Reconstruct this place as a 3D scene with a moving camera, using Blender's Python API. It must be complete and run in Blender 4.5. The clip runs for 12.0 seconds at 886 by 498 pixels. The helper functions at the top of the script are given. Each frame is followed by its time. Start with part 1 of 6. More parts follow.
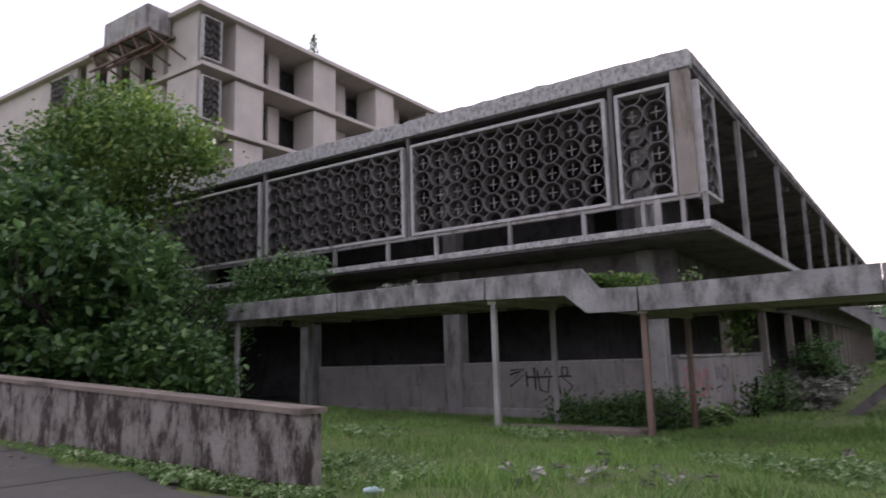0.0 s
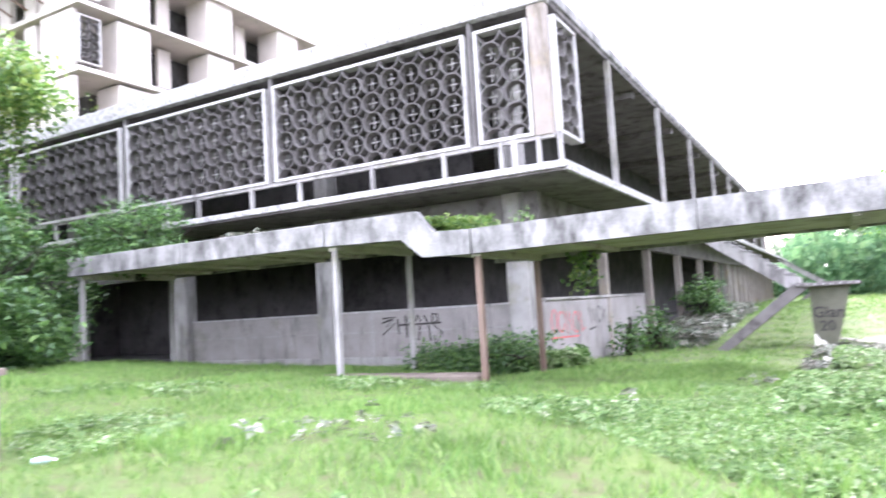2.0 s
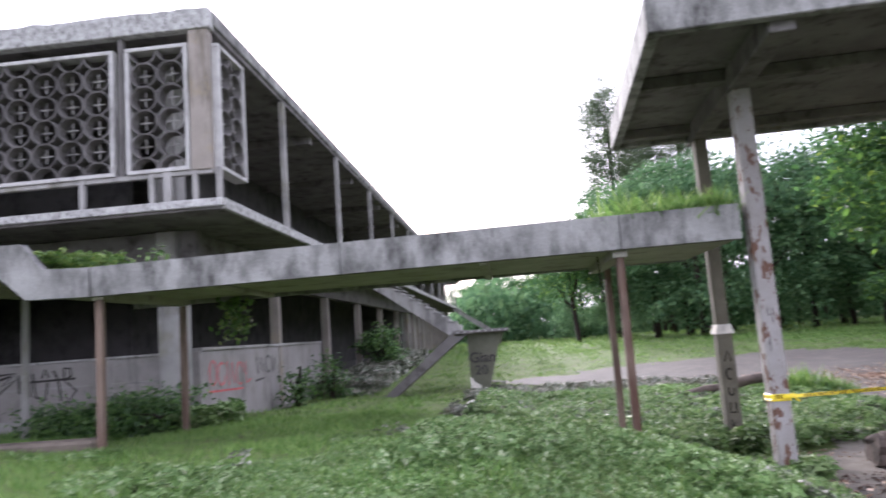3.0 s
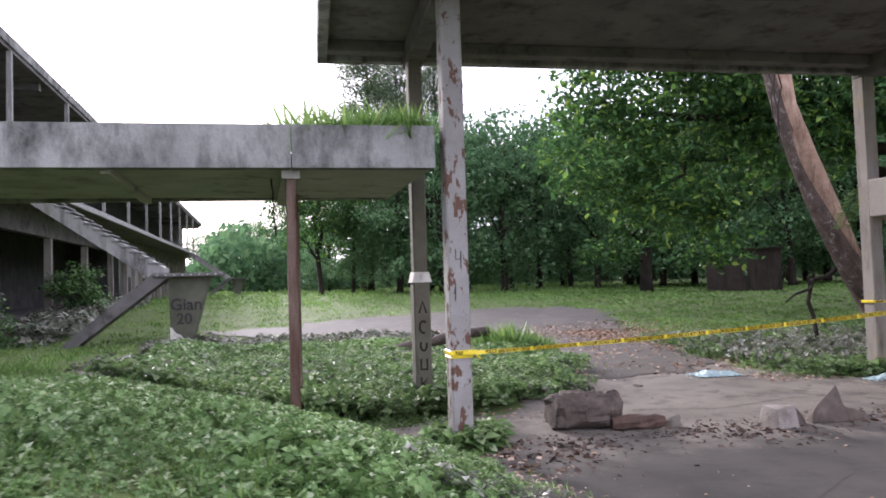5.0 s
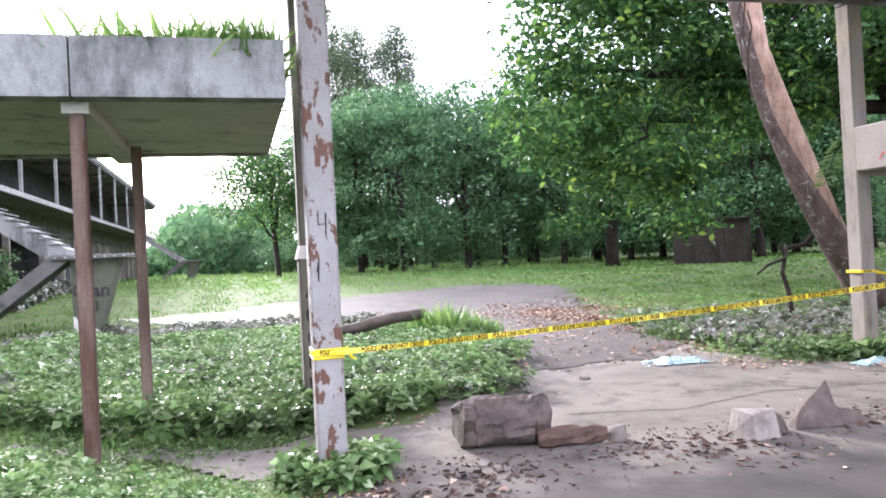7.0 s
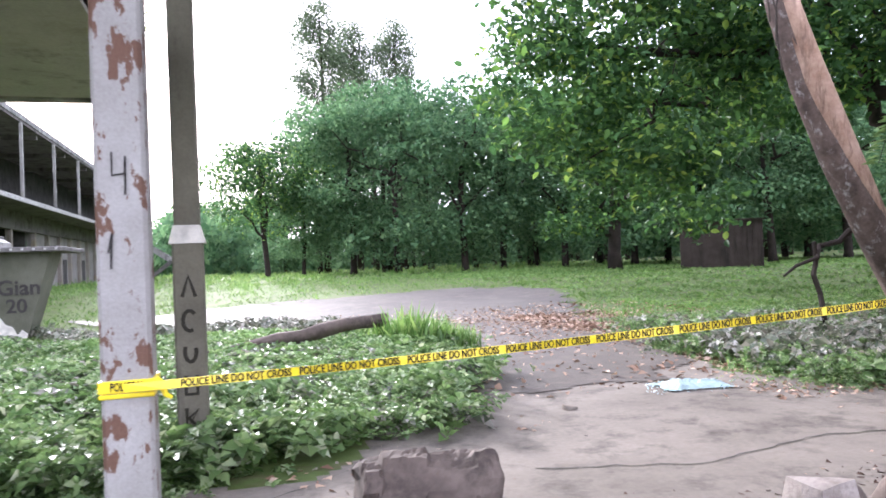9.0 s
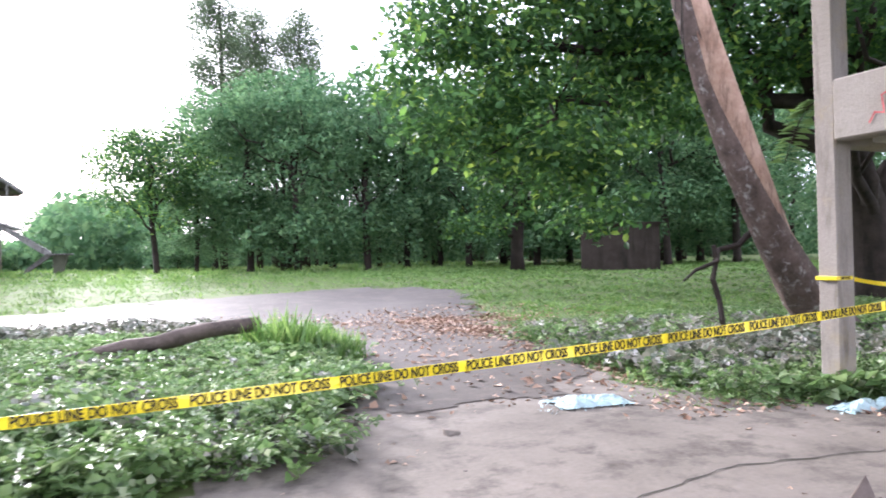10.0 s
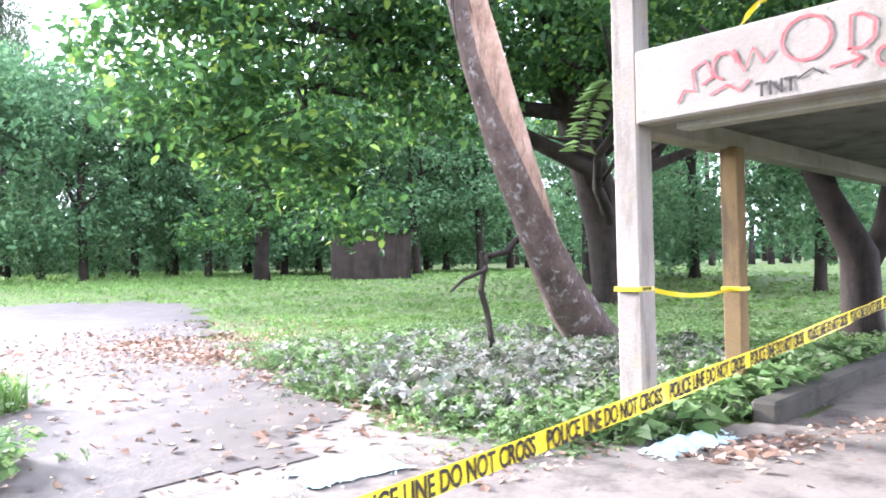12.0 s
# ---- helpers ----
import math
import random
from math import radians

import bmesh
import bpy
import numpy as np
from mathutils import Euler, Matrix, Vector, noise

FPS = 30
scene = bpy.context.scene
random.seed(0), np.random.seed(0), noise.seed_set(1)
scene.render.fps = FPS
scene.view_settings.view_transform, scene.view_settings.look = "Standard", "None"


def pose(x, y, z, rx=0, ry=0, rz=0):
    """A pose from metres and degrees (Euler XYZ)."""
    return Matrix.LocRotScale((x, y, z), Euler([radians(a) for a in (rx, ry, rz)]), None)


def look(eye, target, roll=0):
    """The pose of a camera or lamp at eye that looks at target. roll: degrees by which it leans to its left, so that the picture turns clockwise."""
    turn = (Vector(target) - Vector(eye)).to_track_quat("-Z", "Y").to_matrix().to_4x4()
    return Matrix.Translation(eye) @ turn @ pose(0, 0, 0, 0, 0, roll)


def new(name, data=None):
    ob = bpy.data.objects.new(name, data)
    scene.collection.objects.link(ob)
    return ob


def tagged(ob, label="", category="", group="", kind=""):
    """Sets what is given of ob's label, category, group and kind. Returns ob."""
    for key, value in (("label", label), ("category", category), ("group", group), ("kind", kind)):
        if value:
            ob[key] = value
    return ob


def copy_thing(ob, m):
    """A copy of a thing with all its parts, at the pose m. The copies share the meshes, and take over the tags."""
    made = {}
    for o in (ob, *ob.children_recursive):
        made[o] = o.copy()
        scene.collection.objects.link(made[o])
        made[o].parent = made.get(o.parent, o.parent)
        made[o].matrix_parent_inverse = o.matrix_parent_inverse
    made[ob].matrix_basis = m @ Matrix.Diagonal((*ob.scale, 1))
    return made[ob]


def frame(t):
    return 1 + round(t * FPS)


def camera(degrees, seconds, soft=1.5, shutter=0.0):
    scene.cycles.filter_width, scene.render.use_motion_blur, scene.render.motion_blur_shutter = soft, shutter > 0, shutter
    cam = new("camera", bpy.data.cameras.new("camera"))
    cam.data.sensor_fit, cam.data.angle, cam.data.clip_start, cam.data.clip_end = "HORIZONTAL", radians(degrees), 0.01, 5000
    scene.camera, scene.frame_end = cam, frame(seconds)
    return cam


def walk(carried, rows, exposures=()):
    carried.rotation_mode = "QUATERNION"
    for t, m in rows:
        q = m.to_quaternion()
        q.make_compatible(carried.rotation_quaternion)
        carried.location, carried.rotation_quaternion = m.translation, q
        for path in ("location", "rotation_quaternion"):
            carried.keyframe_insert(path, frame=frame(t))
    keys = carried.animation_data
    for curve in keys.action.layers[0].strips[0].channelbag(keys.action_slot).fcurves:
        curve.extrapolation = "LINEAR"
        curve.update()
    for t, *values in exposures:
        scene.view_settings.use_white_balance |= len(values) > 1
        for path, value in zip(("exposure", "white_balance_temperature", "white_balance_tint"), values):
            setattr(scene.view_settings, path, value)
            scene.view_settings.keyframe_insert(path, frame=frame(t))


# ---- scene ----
cam = camera(64.2, 12.0, soft=1.7, shutter=0.28)
METRES, EYE, TILT, LEAN, TURN = 14.0, 1.5, 0.0, 0.0, 34.4
ROWS = [
    (0.0, 0.0, 0.0, 0.0, 0.26, 9.05, 1.62),
    (0.5, 0.0285, 0.01, -0.0016, 7.85, 6.72, 1.3),
    (1.0, 0.0645, 0.0132, -0.002, 10.39, 4.21, 1.76),
    (1.5, 0.0975, 0.0269, -0.0044, 6.54, 3.72, 3.69),
    (2.0, 0.1322, 0.0413, -0.0073, -5.06, 4.75, 3.44),
    (2.5, 0.171, 0.0599, -0.0103, -17.17, 5.94, 3.37),
    (3.0, 0.206, 0.0785, -0.0113, -29.19, 7.04, 4.22),
    (3.5, 0.2453, 0.0951, -0.0172, -39.95, 7.45, 4.95),
    (5.5, 0.4048, 0.1561, -0.0309, -50.49, 1.05, 1.38),
    (6.0, 0.4444, 0.1654, -0.0331, -52.56, 0.95, 1.26),
    (6.5, 0.487, 0.1788, -0.0335, -51.71, 0.5, 2.09),
    (8.5, 0.6496, 0.2483, -0.0487, -50.21, 0.81, 3.49),
    (9.0, 0.6906, 0.2658, -0.0496, -50.58, 0.77, 2.32),
    (9.5, 0.7328, 0.2805, -0.0513, -53.22, 0.49, 1.77),
    (10.0, 0.7721, 0.2955, -0.0511, -58.08, 0.47, 1.39),
    (10.5, 0.819, 0.307, -0.0488, -64.97, 0.42, 1.94),
    (11.0, 0.8606, 0.324, -0.0466, -72.05, 1.89, 2.3),
    (11.5, 0.896, 0.3385, -0.0492, -78.9, 2.69, 2.06),
    (12.0, 0.9251, 0.3575, -0.054, -78.23, 0.76, 1.25),
]
EXPOSURES = [(0.0, 0.55, 6100, 28), (0.5, 1.7, 6150, 26), (1.0, 2.6, 6050, 23), (1.5, 3.1, 5900, 23), (2.0, 3.1, 5800, 23), (2.5, 2.65, 5750, 23), (3.0, 1.55, 5800, 23), (3.7, 0.95, 5800, 23),
             (5.5, 1.75, 5850, 23), (6.5, 2.3, 5750, 22), (8.5, 2.25, 5700, 22), (9.5, 2.25, 5700, 22), (10.5, 2.35, 5650, 21), (11.3, 2.85, 5500, 21), (12.0, 3.25, 5500, 21)]
walk(cam, [(t, pose(0, 0, EYE, TILT, LEAN, TURN) @ pose(METRES * x, METRES * y, METRES * z, 90 + pitch, roll, yaw)) for t, x, y, z, yaw, pitch, roll in ROWS], EXPOSURES)

# ---- world and sun: bright thin overcast, sun low behind the wing ----
SUN_YAW, SUN_UP = 13.0, 17.5
world = bpy.data.worlds.new("sky")
scene.world = world
world.use_nodes = True
wn, wl = world.node_tree.nodes, world.node_tree.links
wn.clear()
sky = wn.new("ShaderNodeTexSky")
sky.sky_type, sky.sun_disc = "NISHITA", False
sky.sun_elevation, sky.sun_rotation = radians(SUN_UP), radians(-SUN_YAW)
sky.air_density, sky.dust_density = 1.0, 5.0
veil = wn.new("ShaderNodeMix")
veil.data_type, veil.blend_type = "RGBA", "MIX"
veil.inputs["Factor"].default_value = 0.8
veil.inputs["B"].default_value = (11.5, 11.6, 12.2, 1)
wl.new(sky.outputs["Color"], veil.inputs["A"])
back = wn.new("ShaderNodeBackground")
back.inputs["Strength"].default_value = 0.088
wl.new(veil.outputs["Result"], back.inputs["Color"])
wl.new(back.outputs["Background"], wn.new("ShaderNodeOutputWorld").inputs["Surface"])
sun = new("sun", bpy.data.lights.new("sun", "SUN"))
sun.data.energy, sun.data.angle, sun.data.color = 2.8, radians(10), (1.0, 0.94, 0.82)
sd = Vector((-math.sin(radians(SUN_YAW)) * math.cos(radians(SUN_UP)), math.cos(radians(SUN_YAW)) * math.cos(radians(SUN_UP)), math.sin(radians(SUN_UP))))
sun.matrix_world = look(sd * 200, (0, 0, 0))


# ---- materials ----
def nodes_of(name):
    m = bpy.data.materials.new(name)
    m.use_nodes = True
    nt = m.node_tree
    return m, nt.nodes, nt.links, nt.nodes["Principled BSDF"]


def ramp(nd, stops):
    r = nd.new("ShaderNodeValToRGB")
    el = r.color_ramp.elements
    el[0].position, el[0].color = stops[0][0], (*stops[0][1], 1)
    el[1].position, el[1].color = stops[-1][0], (*stops[-1][1], 1)
    for p, c in stops[1:-1]:
        e = el.new(p)
        e.color = (*c, 1)
    return r


def mixed(nd, ln, fac, a, b):
    m = nd.new("ShaderNodeMix")
    m.data_type = "RGBA"
    ln.new(fac, m.inputs["Factor"])
    for sock, v in (("A", a), ("B", b)):
        if isinstance(v, tuple):
            m.inputs[sock].default_value = (*v, 1)
        else:
            ln.new(v, m.inputs[sock])
    return m.outputs["Result"]


def noise_at(nd, ln, scale, detail=6, stretch=(1, 1, 1), rough=0.6):
    g = nd.new("ShaderNodeNewGeometry")
    mp = nd.new("ShaderNodeMapping")
    mp.inputs["Scale"].default_value = stretch
    ln.new(g.outputs["Position"], mp.inputs["Vector"])
    n = nd.new("ShaderNodeTexNoise")
    n.inputs["Scale"].default_value, n.inputs["Detail"].default_value, n.inputs["Roughness"].default_value = scale, detail, rough
    ln.new(mp.outputs["Vector"], n.inputs["Vector"])
    return n.outputs["Fac"]


def weathered(name, light, dark, stain, scale=1.2, streak=0.55, cover=(0.5, 0.68), rough=0.9, bump=0.35, grain=40, moss=None, spot=2.2):
    """A mineral or painted surface: mottled base, streaks that run down, grain, optional moss."""
    m, nd, ln, bs = nodes_of(name)
    base = ramp(nd, [(0.3, dark), (0.7, light)])
    ln.new(noise_at(nd, ln, scale, 8), base.inputs["Fac"])
    col = base.outputs["Color"]
    run = ramp(nd, [(cover[0], (0, 0, 0)), (cover[1], (1, 1, 1))])
    ln.new(noise_at(nd, ln, spot, 7, (1, 1, 1 - streak * 1.5 if streak < 0.6 else 0.15), 0.68), run.inputs["Fac"])
    col = mixed(nd, ln, run.outputs["Color"], col, stain)
    if moss:
        mr = ramp(nd, [(0.55, (0, 0, 0)), (0.72, (0.8, 0.8, 0.8))])
        ln.new(noise_at(nd, ln, 0.9, 8, (1, 1, 1), 0.7), mr.inputs["Fac"])
        col = mixed(nd, ln, mr.outputs["Color"], col, moss)
    fine = ramp(nd, [(0.35, (0.87, 0.87, 0.87)), (0.65, (1.0, 1.0, 1.0))])
    ln.new(noise_at(nd, ln, grain, 4), fine.inputs["Fac"])
    mul = nd.new("ShaderNodeMix")
    mul.data_type, mul.blend_type = "RGBA", "MULTIPLY"
    mul.inputs["Factor"].default_value = 1
    ln.new(col, mul.inputs["A"])
    ln.new(fine.outputs["Color"], mul.inputs["B"])
    ln.new(mul.outputs["Result"], bs.inputs["Base Color"])
    bs.inputs["Roughness"].default_value = rough
    bs.inputs["Specular IOR Level"].default_value = 0.22
    bp = nd.new("ShaderNodeBump")
    bp.inputs["Strength"].default_value, bp.inputs["Distance"].default_value = bump, 0.02
    ln.new(noise_at(nd, ln, grain * 0.5, 6), bp.inputs["Height"])
    ln.new(bp.outputs["Normal"], bs.inputs["Normal"])
    return m


def leafy(name, stops, rough=0.45, thin=0.35, spec=0.5):
    """Leaves and blades: colour differs from piece to piece, light shines through."""
    m, nd, ln, bs = nodes_of(name)
    g = nd.new("ShaderNodeNewGeometry")
    r = ramp(nd, stops)
    ln.new(g.outputs["Random Per Island"], r.inputs["Fac"])
    blot = ramp(nd, [(0.3, (0.7, 0.7, 0.7)), (0.7, (1.15, 1.15, 1.15))])
    ln.new(noise_at(nd, ln, 0.35, 3), blot.inputs["Fac"])
    mul = nd.new("ShaderNodeMix")
    mul.data_type, mul.blend_type = "RGBA", "MULTIPLY"
    mul.inputs["Factor"].default_value = 1
    ln.new(r.outputs["Color"], mul.inputs["A"])
    ln.new(blot.outputs["Color"], mul.inputs["B"])
    ln.new(mul.outputs["Result"], bs.inputs["Base Color"])
    bs.inputs["Roughness"].default_value = rough
    bs.inputs["Specular IOR Level"].default_value = spec
    tr = nd.new("ShaderNodeBsdfTranslucent")
    ln.new(mul.outputs["Result"], tr.inputs["Color"])
    mx = nd.new("ShaderNodeMixShader")
    mx.inputs["Fac"].default_value = thin
    ln.new(bs.outputs["BSDF"], mx.inputs[1])
    ln.new(tr.outputs["BSDF"], mx.inputs[2])
    ln.new(mx.outputs["Shader"], nd["Material Output"].inputs["Surface"])
    return m


def plain(name, col, rough=0.6, metal=0.0, vary=0.25, scale=8):
    m, nd, ln, bs = nodes_of(name)
    r = ramp(nd, [(0.3, tuple(c * (1 - vary) for c in col)), (0.7, tuple(min(1, c * (1 + vary)) for c in col))])
    ln.new(noise_at(nd, ln, scale, 5), r.inputs["Fac"])
    ln.new(r.outputs["Color"], bs.inputs["Base Color"])
    bs.inputs["Roughness"].default_value, bs.inputs["Metallic"].default_value = rough, metal
    bs.inputs["Specular IOR Level"].default_value = 0.5 if rough < 0.45 else 0.15
    return m


CONC = weathered("aged_concrete", (0.40, 0.385, 0.36), (0.25, 0.24, 0.225), (0.085, 0.08, 0.075), cover=(0.5, 0.7), moss=(0.20, 0.19, 0.12))
FASCIA = weathered("stained_fascia_concrete", (0.370, 0.361, 0.340), (0.206, 0.202, 0.189), (0.065, 0.063, 0.058), streak=0.36, cover=(0.42, 0.68), bump=0.6, spot=3.2)
SOFFIT = weathered("limewashed_soffit", (0.492, 0.467, 0.410), (0.361, 0.344, 0.295), (0.098, 0.090, 0.078), streak=0.0, cover=(0.55, 0.75), moss=(0.25, 0.24, 0.15))
# Stained concrete with the shade under slabs and roofs put into its colour.
DARKSOF = weathered("shade_dark_underside", (0.20, 0.185, 0.175), (0.12, 0.11, 0.105), (0.06, 0.055, 0.05), streak=0.0)
DADO = weathered("faded_paint_wall", (0.340, 0.315, 0.297), (0.238, 0.221, 0.208), (0.111, 0.102, 0.093), cover=(0.55, 0.75), moss=(0.16, 0.16, 0.12))
SCREEN = weathered("screen_concrete", (0.180, 0.168, 0.160), (0.107, 0.100, 0.094), (0.066, 0.061, 0.057), cover=(0.52, 0.7))
TOWERC = weathered("tower_cream_render", (0.56, 0.51, 0.45), (0.43, 0.39, 0.345), (0.27, 0.25, 0.225), scale=0.4, cover=(0.58, 0.8))
# Plaster set near black: the deep shade of the rooms is in its colour.
INNER = weathered("plaster_with_room_shade", (0.096, 0.090, 0.087), (0.054, 0.051, 0.048), (0.030, 0.030, 0.029), streak=0.2)
LICHEN = weathered("lichen_white_weathered_edge", (0.54, 0.53, 0.50), (0.26, 0.255, 0.24), (0.13, 0.125, 0.115), scale=6, streak=0.3, cover=(0.50, 0.66), bump=0.8, spot=15, grain=50)
FRAMEP = weathered("chalky_frame_paint", (0.50, 0.485, 0.46), (0.36, 0.35, 0.33), (0.16, 0.15, 0.14), scale=4, cover=(0.56, 0.7))
PILLAR = weathered("stained_pale_pillar", (0.328, 0.292, 0.254), (0.234, 0.207, 0.176), (0.109, 0.090, 0.066), cover=(0.54, 0.7), grain=60, moss=(0.30, 0.24, 0.12))
BEAMM = weathered("warm_stained_parapet_plaster", (0.359, 0.324, 0.285), (0.265, 0.234, 0.203), (0.125, 0.109, 0.086), cover=(0.58, 0.74), grain=50, moss=(0.13, 0.13, 0.08))
MOSSKERB = weathered("dark_mossy_kerb_stone", (0.075, 0.068, 0.054), (0.041, 0.038, 0.030), (0.030, 0.030, 0.021), streak=0, grain=30, moss=(0.05, 0.06, 0.028))
PEEL = weathered("flaking_white_paint_over_rust", (0.35, 0.33, 0.31), (0.26, 0.24, 0.222), (0.13, 0.072, 0.05), scale=2.0, streak=0.35, cover=(0.545, 0.57), grain=60, spot=9)
PILLARD = weathered("grimy_pillar", (0.18, 0.163, 0.122), (0.10, 0.092, 0.07), (0.06, 0.055, 0.05))
MOSSY = weathered("mossy_dark_pedestal", (0.15, 0.147, 0.112), (0.085, 0.088, 0.06), (0.07, 0.065, 0.05), streak=0.3, cover=(0.6, 0.7))
OCHRE = weathered("ochre_stained_post", (0.258, 0.177, 0.075), (0.163, 0.109, 0.054), (0.068, 0.054, 0.041), cover=(0.52, 0.66))
RUST = weathered("rusty_painted_post", (0.24, 0.17, 0.13), (0.13, 0.10, 0.08), (0.09, 0.05, 0.035), cover=(0.45, 0.6))
LOWWALL = weathered("mould_stained_render", (0.270, 0.245, 0.216), (0.153, 0.137, 0.119), (0.045, 0.034, 0.027), scale=3.5, streak=0.36, cover=(0.45, 0.6), bump=0.7, spot=6.0)
COPING = weathered("worn_coping", (0.25, 0.205, 0.165), (0.12, 0.10, 0.082), (0.09, 0.075, 0.06))
SOIL = weathered("grass_soil", (0.11, 0.15, 0.04), (0.065, 0.10, 0.025), (0.10, 0.085, 0.045), scale=0.8, streak=0, bump=0.8, grain=14)
DIRT = weathered("packed_dirt_floor", (0.213, 0.186, 0.157), (0.132, 0.114, 0.094), (0.071, 0.061, 0.051), scale=0.9, streak=0, cover=(0.5, 0.7), bump=0.5, grain=22)
TARMAC = weathered("worn_tarmac", (0.101, 0.087, 0.075), (0.064, 0.054, 0.046), (0.131, 0.108, 0.088), scale=0.6, streak=0, cover=(0.5, 0.7), rough=0.7, bump=0.5, grain=30)
DRIVEM = weathered("grimy_drive_tarmac", (0.085, 0.080, 0.066), (0.058, 0.055, 0.046), (0.113, 0.100, 0.075), scale=0.5, streak=0, cover=(0.56, 0.75), rough=0.75, bump=0.6, grain=30)


def ragged_dark_floor(m):
    """A darker area with a ragged edge, spreading over the drive-through part of the floor."""
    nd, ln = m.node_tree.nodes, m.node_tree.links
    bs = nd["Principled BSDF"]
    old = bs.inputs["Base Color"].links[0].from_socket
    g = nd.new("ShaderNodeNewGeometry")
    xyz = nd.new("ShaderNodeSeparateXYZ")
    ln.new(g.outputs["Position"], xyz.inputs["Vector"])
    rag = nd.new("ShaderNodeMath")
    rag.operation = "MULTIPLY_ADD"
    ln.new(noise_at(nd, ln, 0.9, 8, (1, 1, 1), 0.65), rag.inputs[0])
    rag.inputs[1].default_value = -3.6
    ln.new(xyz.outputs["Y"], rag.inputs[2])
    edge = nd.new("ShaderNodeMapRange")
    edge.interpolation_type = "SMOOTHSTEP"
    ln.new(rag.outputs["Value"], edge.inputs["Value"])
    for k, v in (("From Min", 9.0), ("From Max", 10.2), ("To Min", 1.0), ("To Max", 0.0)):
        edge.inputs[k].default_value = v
    dark_tone = ramp(nd, [(0.3, (0.037, 0.034, 0.029)), (0.7, (0.068, 0.060, 0.052))])
    ln.new(noise_at(nd, ln, 1.6, 7), dark_tone.inputs["Fac"])
    ln.new(mixed(nd, ln, edge.outputs["Result"], old, dark_tone.outputs["Color"]), bs.inputs["Base Color"])


ragged_dark_floor(DIRT)
DRYDIRT = weathered("dry_brown_dirt", (0.204, 0.162, 0.123), (0.119, 0.093, 0.072), (0.076, 0.060, 0.047), streak=0, bump=0.8, grain=14)
BARK = weathered("brown_bark", (0.046, 0.035, 0.027), (0.022, 0.017, 0.014), (0.012, 0.010, 0.008), scale=3, streak=0.58, bump=1.0, grain=14)
BARKG = weathered("mottled_lichen_bark", (0.17, 0.125, 0.105), (0.075, 0.055, 0.046), (0.33, 0.30, 0.28), scale=4, streak=0.2, cover=(0.55, 0.66), bump=1.0, grain=16, spot=6)
BAREWOOD = weathered("bare_stripped_wood", (0.528, 0.366, 0.276), (0.324, 0.198, 0.138), (0.144, 0.090, 0.066), scale=4, streak=0.58, bump=0.8, grain=18, spot=5)
REDLOG = weathered("rotten_reddish_wood", (0.15, 0.095, 0.07), (0.075, 0.048, 0.037), (0.05, 0.035, 0.03), scale=5, streak=0, bump=1.0, grain=14)
LOGM = weathered("charred_log_bark", (0.15, 0.118, 0.098), (0.08, 0.062, 0.052), (0.028, 0.022, 0.019), scale=3, streak=0, bump=1.0, grain=12)
ROCKM = weathered("brown_drive_stone", (0.221, 0.189, 0.156), (0.130, 0.111, 0.091), (0.072, 0.058, 0.049), streak=0, bump=0.8, grain=16)
STONE = weathered("broken_pale_stone", (0.354, 0.313, 0.272), (0.245, 0.211, 0.184), (0.150, 0.122, 0.102), streak=0, bump=0.7)
TIMBER = weathered("old_shed_boards", (0.063, 0.048, 0.038), (0.034, 0.026, 0.021), (0.019, 0.016, 0.013), scale=2, streak=0.58)
TAPE = plain("yellow_plastic_tape", (0.78, 0.60, 0.015), 0.35, vary=0.08)
INK = plain("black_print", (0.025, 0.022, 0.015), 0.5)
SPRAY = plain("black_spray_paint", (0.05, 0.045, 0.042), 0.7)
REDSPRAY = plain("faded_red_spray_paint", (0.48, 0.12, 0.12), 0.8, vary=0.5)
WHITEP = plain("white_plaster_cap", (0.62, 0.58, 0.52), 0.8)
CUPM = plain("white_plastic_cup", (0.75, 0.73, 0.68), 0.4)
PLASTIC = plain("pale_cyan_plastic_film", (0.36, 0.47, 0.47), 0.3, vary=0.2, scale=9)
GLASSY = plain("pale_blue_shards", (0.50, 0.66, 0.66), 0.25, vary=0.3, scale=20)
LEAF_SHRUB = leafy("dark_shrub_leaves", [(0.0, (0.034, 0.080, 0.024)), (0.5, (0.072, 0.155, 0.042)), (0.9, (0.135, 0.25, 0.062)), (1.0, (0.22, 0.33, 0.12))])
LEAF_YELLOW = leafy("yellow_green_leaves", [(0.0, (0.06, 0.13, 0.03)), (0.6, (0.12, 0.22, 0.045)), (1.0, (0.26, 0.33, 0.08))])
LEAF_NEAR = leafy("broad_mid_green_leaves", [(0.0, (0.034, 0.082, 0.028)), (0.6, (0.066, 0.150, 0.045)), (0.92, (0.14, 0.27, 0.055)), (1.0, (0.34, 0.47, 0.08))], 0.6, 0.42, 0.25)
LEAF_FAR = leafy("deep_green_forest_leaves", [(0.0, (0.062, 0.135, 0.062)), (0.6, (0.125, 0.235, 0.105)), (1.0, (0.20, 0.32, 0.14))], 0.65, 0.48, 0.2)
LEAF_PALE = leafy("feathery_grey_green_leaves", [(0.0, (0.06, 0.095, 0.045)), (1.0, (0.13, 0.18, 0.085))])
GRASS = leafy("fresh_lawn_grass", [(0.0, (0.085, 0.175, 0.035)), (0.6, (0.16, 0.29, 0.06)), (1.0, (0.29, 0.40, 0.12))], 0.55, 0.4)
WEED = leafy("low_weed_leaves", [(0.0, (0.09, 0.165, 0.05)), (0.55, (0.17, 0.275, 0.09)), (0.85, (0.28, 0.39, 0.16)), (1.0, (0.46, 0.50, 0.33))], 0.52, 0.35, 0.3)
